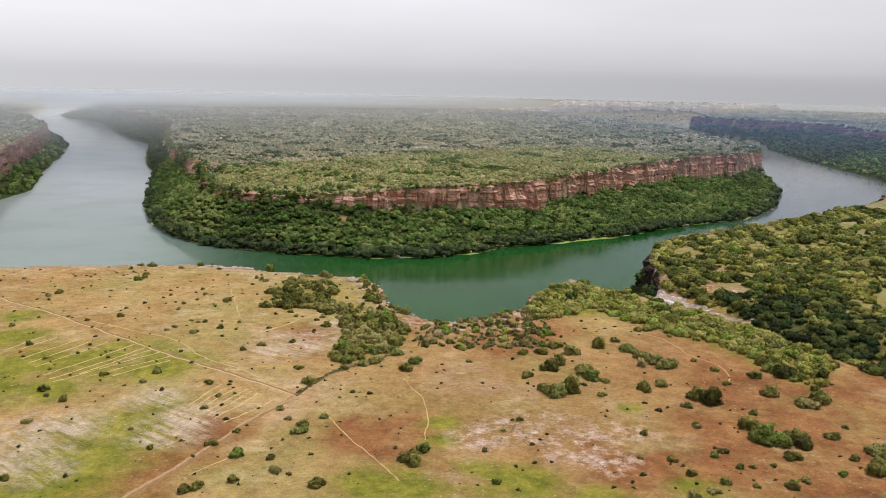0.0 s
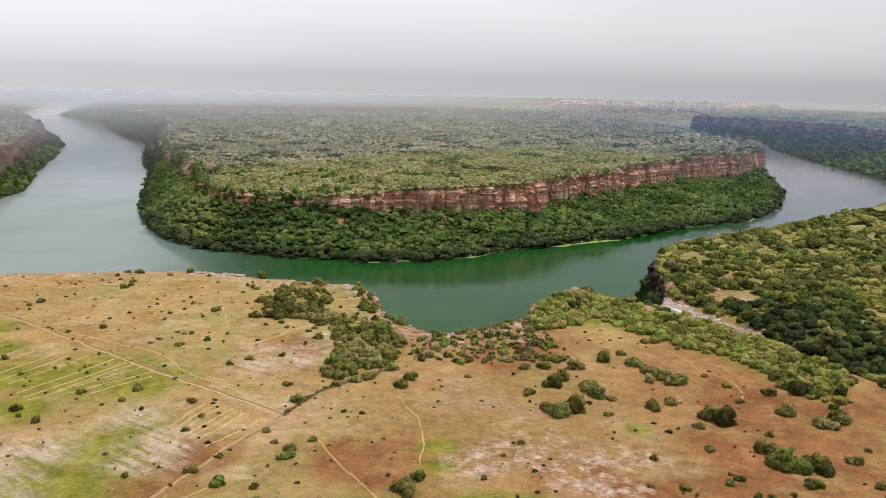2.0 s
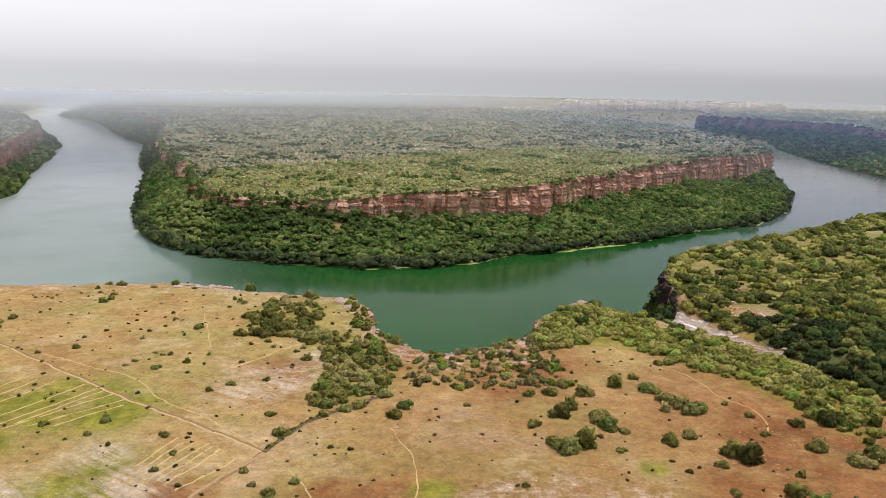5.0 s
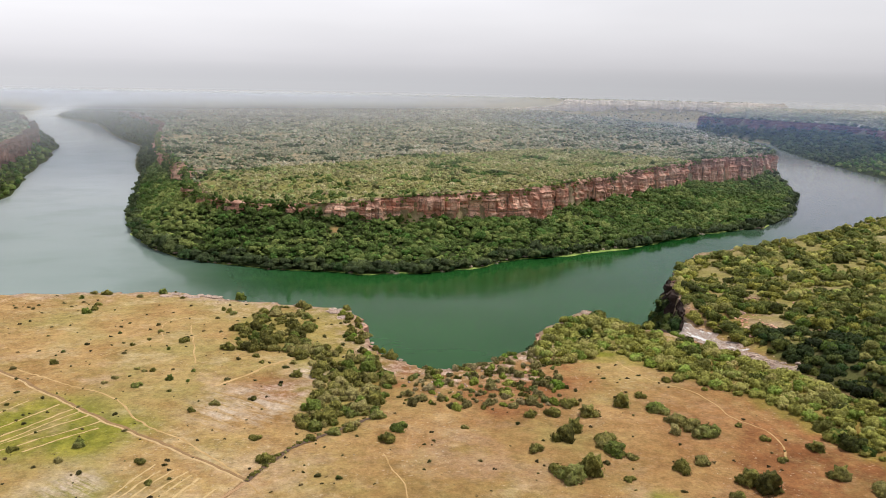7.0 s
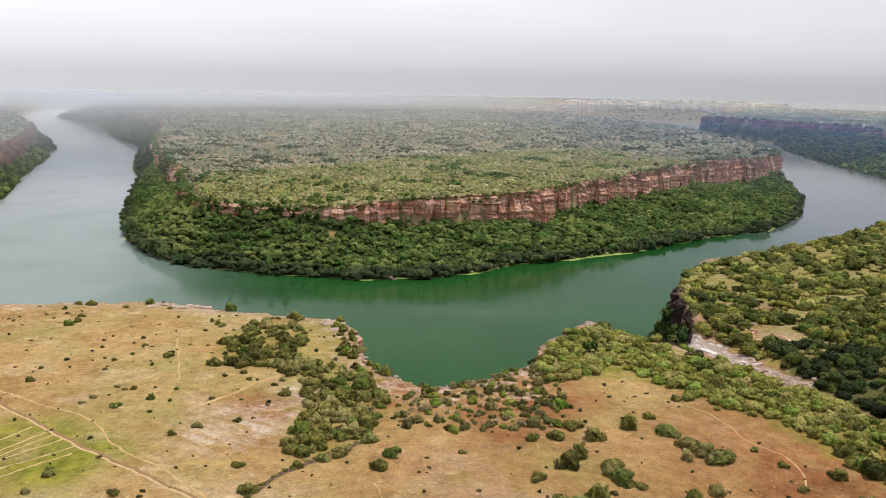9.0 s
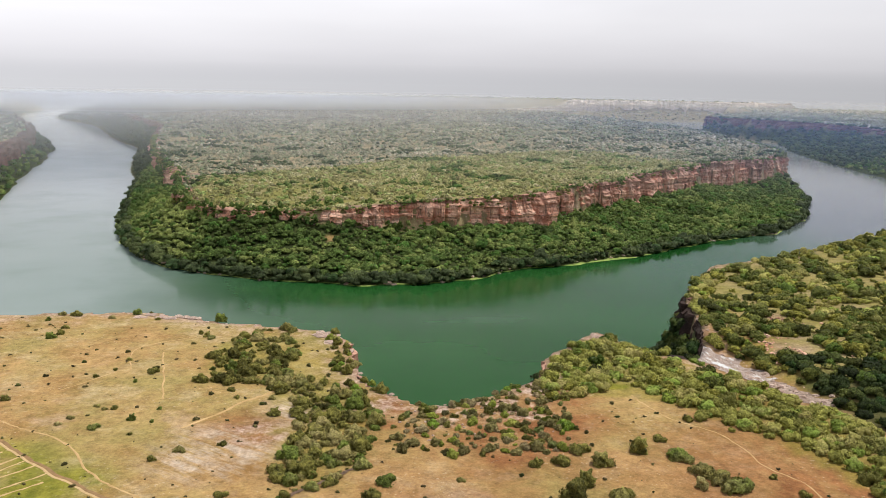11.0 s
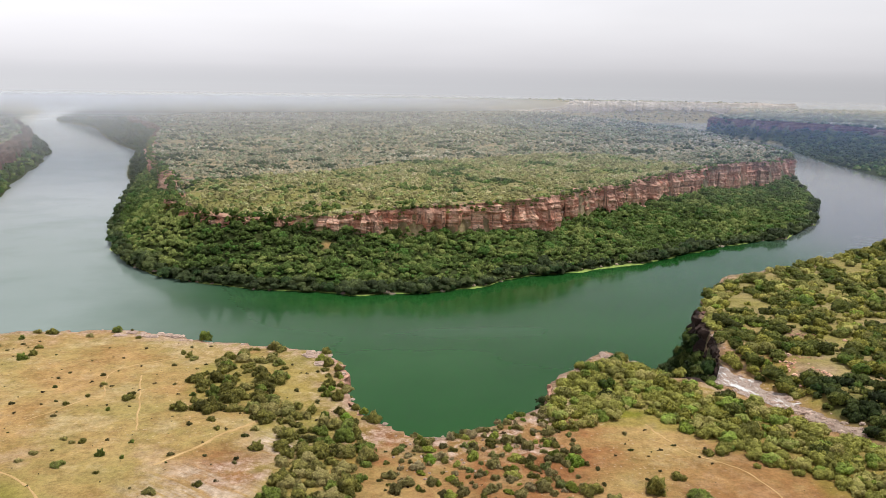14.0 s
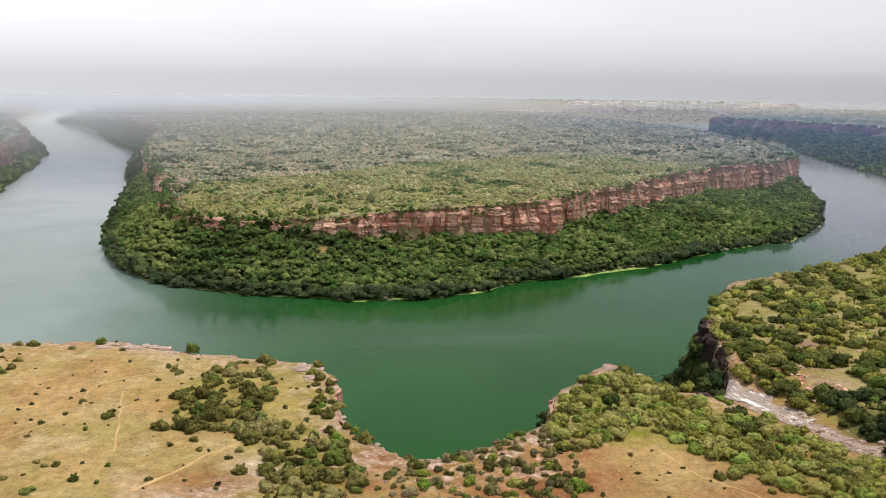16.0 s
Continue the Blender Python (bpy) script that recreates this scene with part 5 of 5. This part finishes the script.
def boulders(x, y, r, seed, label, group, shapes=BOULDERS, flat=1.0, kind_name="boulder"):
    rng = np.random.default_rng(seed)
    z, edge = ground_height(x, y)[:2]
    for i in range(len(x)):
        if -40 < edge[i] < 0.7 * r[i]:
            continue
        ob = tagged(new(kind_name, shapes[i % 5]), label, kind_name.replace("_", " "), group)
        ob.matrix_basis = pose(x[i], y[i], max(z[i], 0) + 0.12 * r[i], 0, 0, rng.uniform(0, 360))
        ob.scale = (r[i] * rng.uniform(0.8, 1.4), r[i], r[i] * flat * rng.uniform(0.6, 1.0))


# stream bed and its white water
bed = [(120, 493), (131, 492), (144, 484), (152, 465), (159, 449), (167, 433), (174, 420)]
strip("stream_bed", bed[:5], 14.0, STREAM_BED, "pale sandstone stream bed with water running over it", "stream bed", 0.35, 1.1, fray=7.0)
strip("stream_bed", bed[3:], 10.0, STONY_BED, "dry upper stream bed of broken brown rock", "stream bed", 0.31, 1.1, fray=6.0)
strip("stream_bed", [(128, 492), (139, 486), (150, 476)], 13.0, STREAM_BED, "broad bare rock shelf at the top of the fall", "stream bed", 0.42, 0.9, fray=5.0)
strip("white_water", [(126, 490), (133, 488), (139, 481)], 2.2, FOAM, "white water at the lip of the fall", "white water", 0.55, 0.9)
strip("white_water", [(140, 478), (145, 473), (148, 466)], 2.6, FOAM, "white rapids on the stream bed", "white water", 0.55, 0.9, fray=1.6)
rng = np.random.default_rng(71)
k = (60 * rng.uniform(0, 1, 130) ** 0.7).astype(int)
side = rng.normal(0, 4.8, 130)
base_pts = line(bed[1:], 1.5)
pts = base_pts[np.minimum(k, len(base_pts) - 1)]
boulders(pts[:, 0] + side, pts[:, 1] + side * 0.55, 0.35 + 1.7 * rng.uniform(0, 1, 130) ** 2, 72, "pale angular sandstone boulder in the stream bed", "stream boulders")
# loose rock on the bare patch and along the rims
x, y = rng.uniform(164, 222, 85), rng.uniform(455, 530, 85)
x[:45], y[:45] = rng.uniform(170, 188, 45), rng.uniform(472, 512, 45)
x[45:62], y[45:62] = rng.normal(200, 5, 17), rng.normal(536, 4, 17)
boulders(x, y, 0.4 + 1.2 * rng.uniform(0, 1, 85) ** 2, 73, "reddish broken rock on bare ground", "broken rocks", RED_ROCKS)
x, y = rng.normal(-112, 13, 34), rng.normal(522.5, 3.0, 34)
boulders(x, y, rng.uniform(1.0, 2.9, 34), 79, "flat pale rock slab at the gorge edge", "rock slabs", BOULDERS, 0.35, "flat_rock")
x, y = rng.normal(-37, 5, 18), rng.normal(495, 5, 18)
boulders(x, y, rng.uniform(1.2, 3.2, 18), 80, "flat pale rock slab at the gorge edge", "rock slabs", BOULDERS, 0.4, "flat_rock")
x, y = rng.normal(95, 7, 12), rng.normal(500, 3, 12)
boulders(x, y, rng.uniform(0.9, 2.2, 12), 83, "flat pale rock slab at the tip of the spur", "rock slabs", BOULDERS, 0.4, "flat_rock")
x, y = np.array([166.0, 163, 170, 188, 192, 176, 161]), np.array([588.0, 574, 596, 628, 634, 606, 561])
boulders(x, y, np.array([3.0, 2.6, 2.4, 3.2, 2.6, 2.2, 2.2]), 84, "dark flat rock ledge jutting from the plateau edge", "rock ledges", DARK_ROCKS, 0.6, "rock_ledge")
k = rng.integers(20, len(OUT_N) - 60, 90)
pts = OUT_N[k] + rng.normal(0, 1.6, (90, 2))
boulders(pts[:, 0], pts[:, 1], rng.uniform(0.5, 1.9, 90), 74, "weathered sandstone slab at the cliff edge", "cliff edge slabs", BOULDERS, 0.7, "flat_rock")
x, y = np.concatenate([rng.normal(40, 10, 34), rng.normal(60, 6, 20), rng.uniform(-5, 62, 46)]), np.concatenate([rng.normal(268, 8, 34), rng.normal(248, 7, 20), rng.uniform(372, 408, 46)])
boulders(x, y, rng.uniform(0.2, 0.6, 100), 75, "small pale stone on stony ground", "field stones", BOULDERS, 1.0, "field_stone")
# shore of the headland
front = SHORE[(SHORE[:, 1] < 1250) & (SHORE[:, 0] > -430) & (SHORE[:, 0] < 520)]
k = rng.integers(0, len(front), 60)
pts = front[k] + rng.normal(0, 0.8, (60, 2))
boulders(pts[:, 0], pts[:, 1], rng.uniform(0.8, 2.2, 60), 76, "pale boulder at the water's edge", "shore boulders")
boulders(np.array([424.0, 430, 419]), np.array([1104.0, 1109, 1101]), np.array([6.0, 4.0, 3.0]), 77, "large white boulder at the water's edge", "shore boulders")
boulders(np.array([-28.0, 21, -64]), np.array([818.0, 829, 817]), np.array([3.4, 2.6, 2.6]), 78, "pale pink boulder at the water's edge", "shore boulders")

seg, tang = [], np.gradient(front, axis=0)
tang /= np.linalg.norm(tang, axis=1)[:, None]
out = np.stack([tang[:, 1], -tang[:, 0]], -1)
w = np.clip(1.6 + 11 * lumps(front[:, 0], front[:, 1], 35, 6.0), 0.5, 6.5) + 6 * np.exp(-((front[:, 0] - 205) / 28) ** 2)
inner_edge, outer_edge = front - out * 2.0, front + out * w[:, None]
v = np.concatenate([np.column_stack([inner_edge, 0.5 + 0 * w]), np.column_stack([front, 0.3 + 0 * w]), np.column_stack([outer_edge, 0.05 + 0 * w])], 0)
m = len(front)
i = np.arange(m - 1)
f = np.concatenate([np.stack([i, i + 1, i + 1 + m, i + m], -1), np.stack([i + m, i + 1 + m, i + 1 + 2 * m, i + 2 * m], -1)], 0)
tagged(new("waterweed", mesh_from("waterweed", v, f, REED, True)), "light green waterweed fringing the wooded shore", "waterweed", kind="stuff")

# rubble along the headland rim
x = np.repeat(rim_front[:, 0], 2)
y = np.repeat(rim_front[:, 1], 2)
rng = np.random.default_rng(81)
x, y = x + rng.normal(0, 8, len(x)), y + rng.normal(10, 10, len(y))
stone_v, stone_f = lump_mesh(rng, 1, 0.55, 0.5)
woods("rim_rubble", [(stone_v, stone_f)], x, y, 0.5 + 1.5 * rng.uniform(0, 1, len(x)) ** 2, STONE, 82, "pale broken rocks along the cliff rim", "rubble", 0.3)

# thorn bushes along the ditch
pts = line([(-46, 302), (-40, 317), (-35, 327), (-22, 342), (-9, 354)], 2.6, 1.2, 5)
stand([shrub("thorn_bush", 90 + i, SHRUB, "low thorny bush beside the ditch", "thorn bushes along the ditch") for i in range(2)], pts[:, 0] - 0.5, pts[:, 1] + 0.6,
      np.random.default_rng(91).uniform(0.5, 1.3, len(pts)), 92)
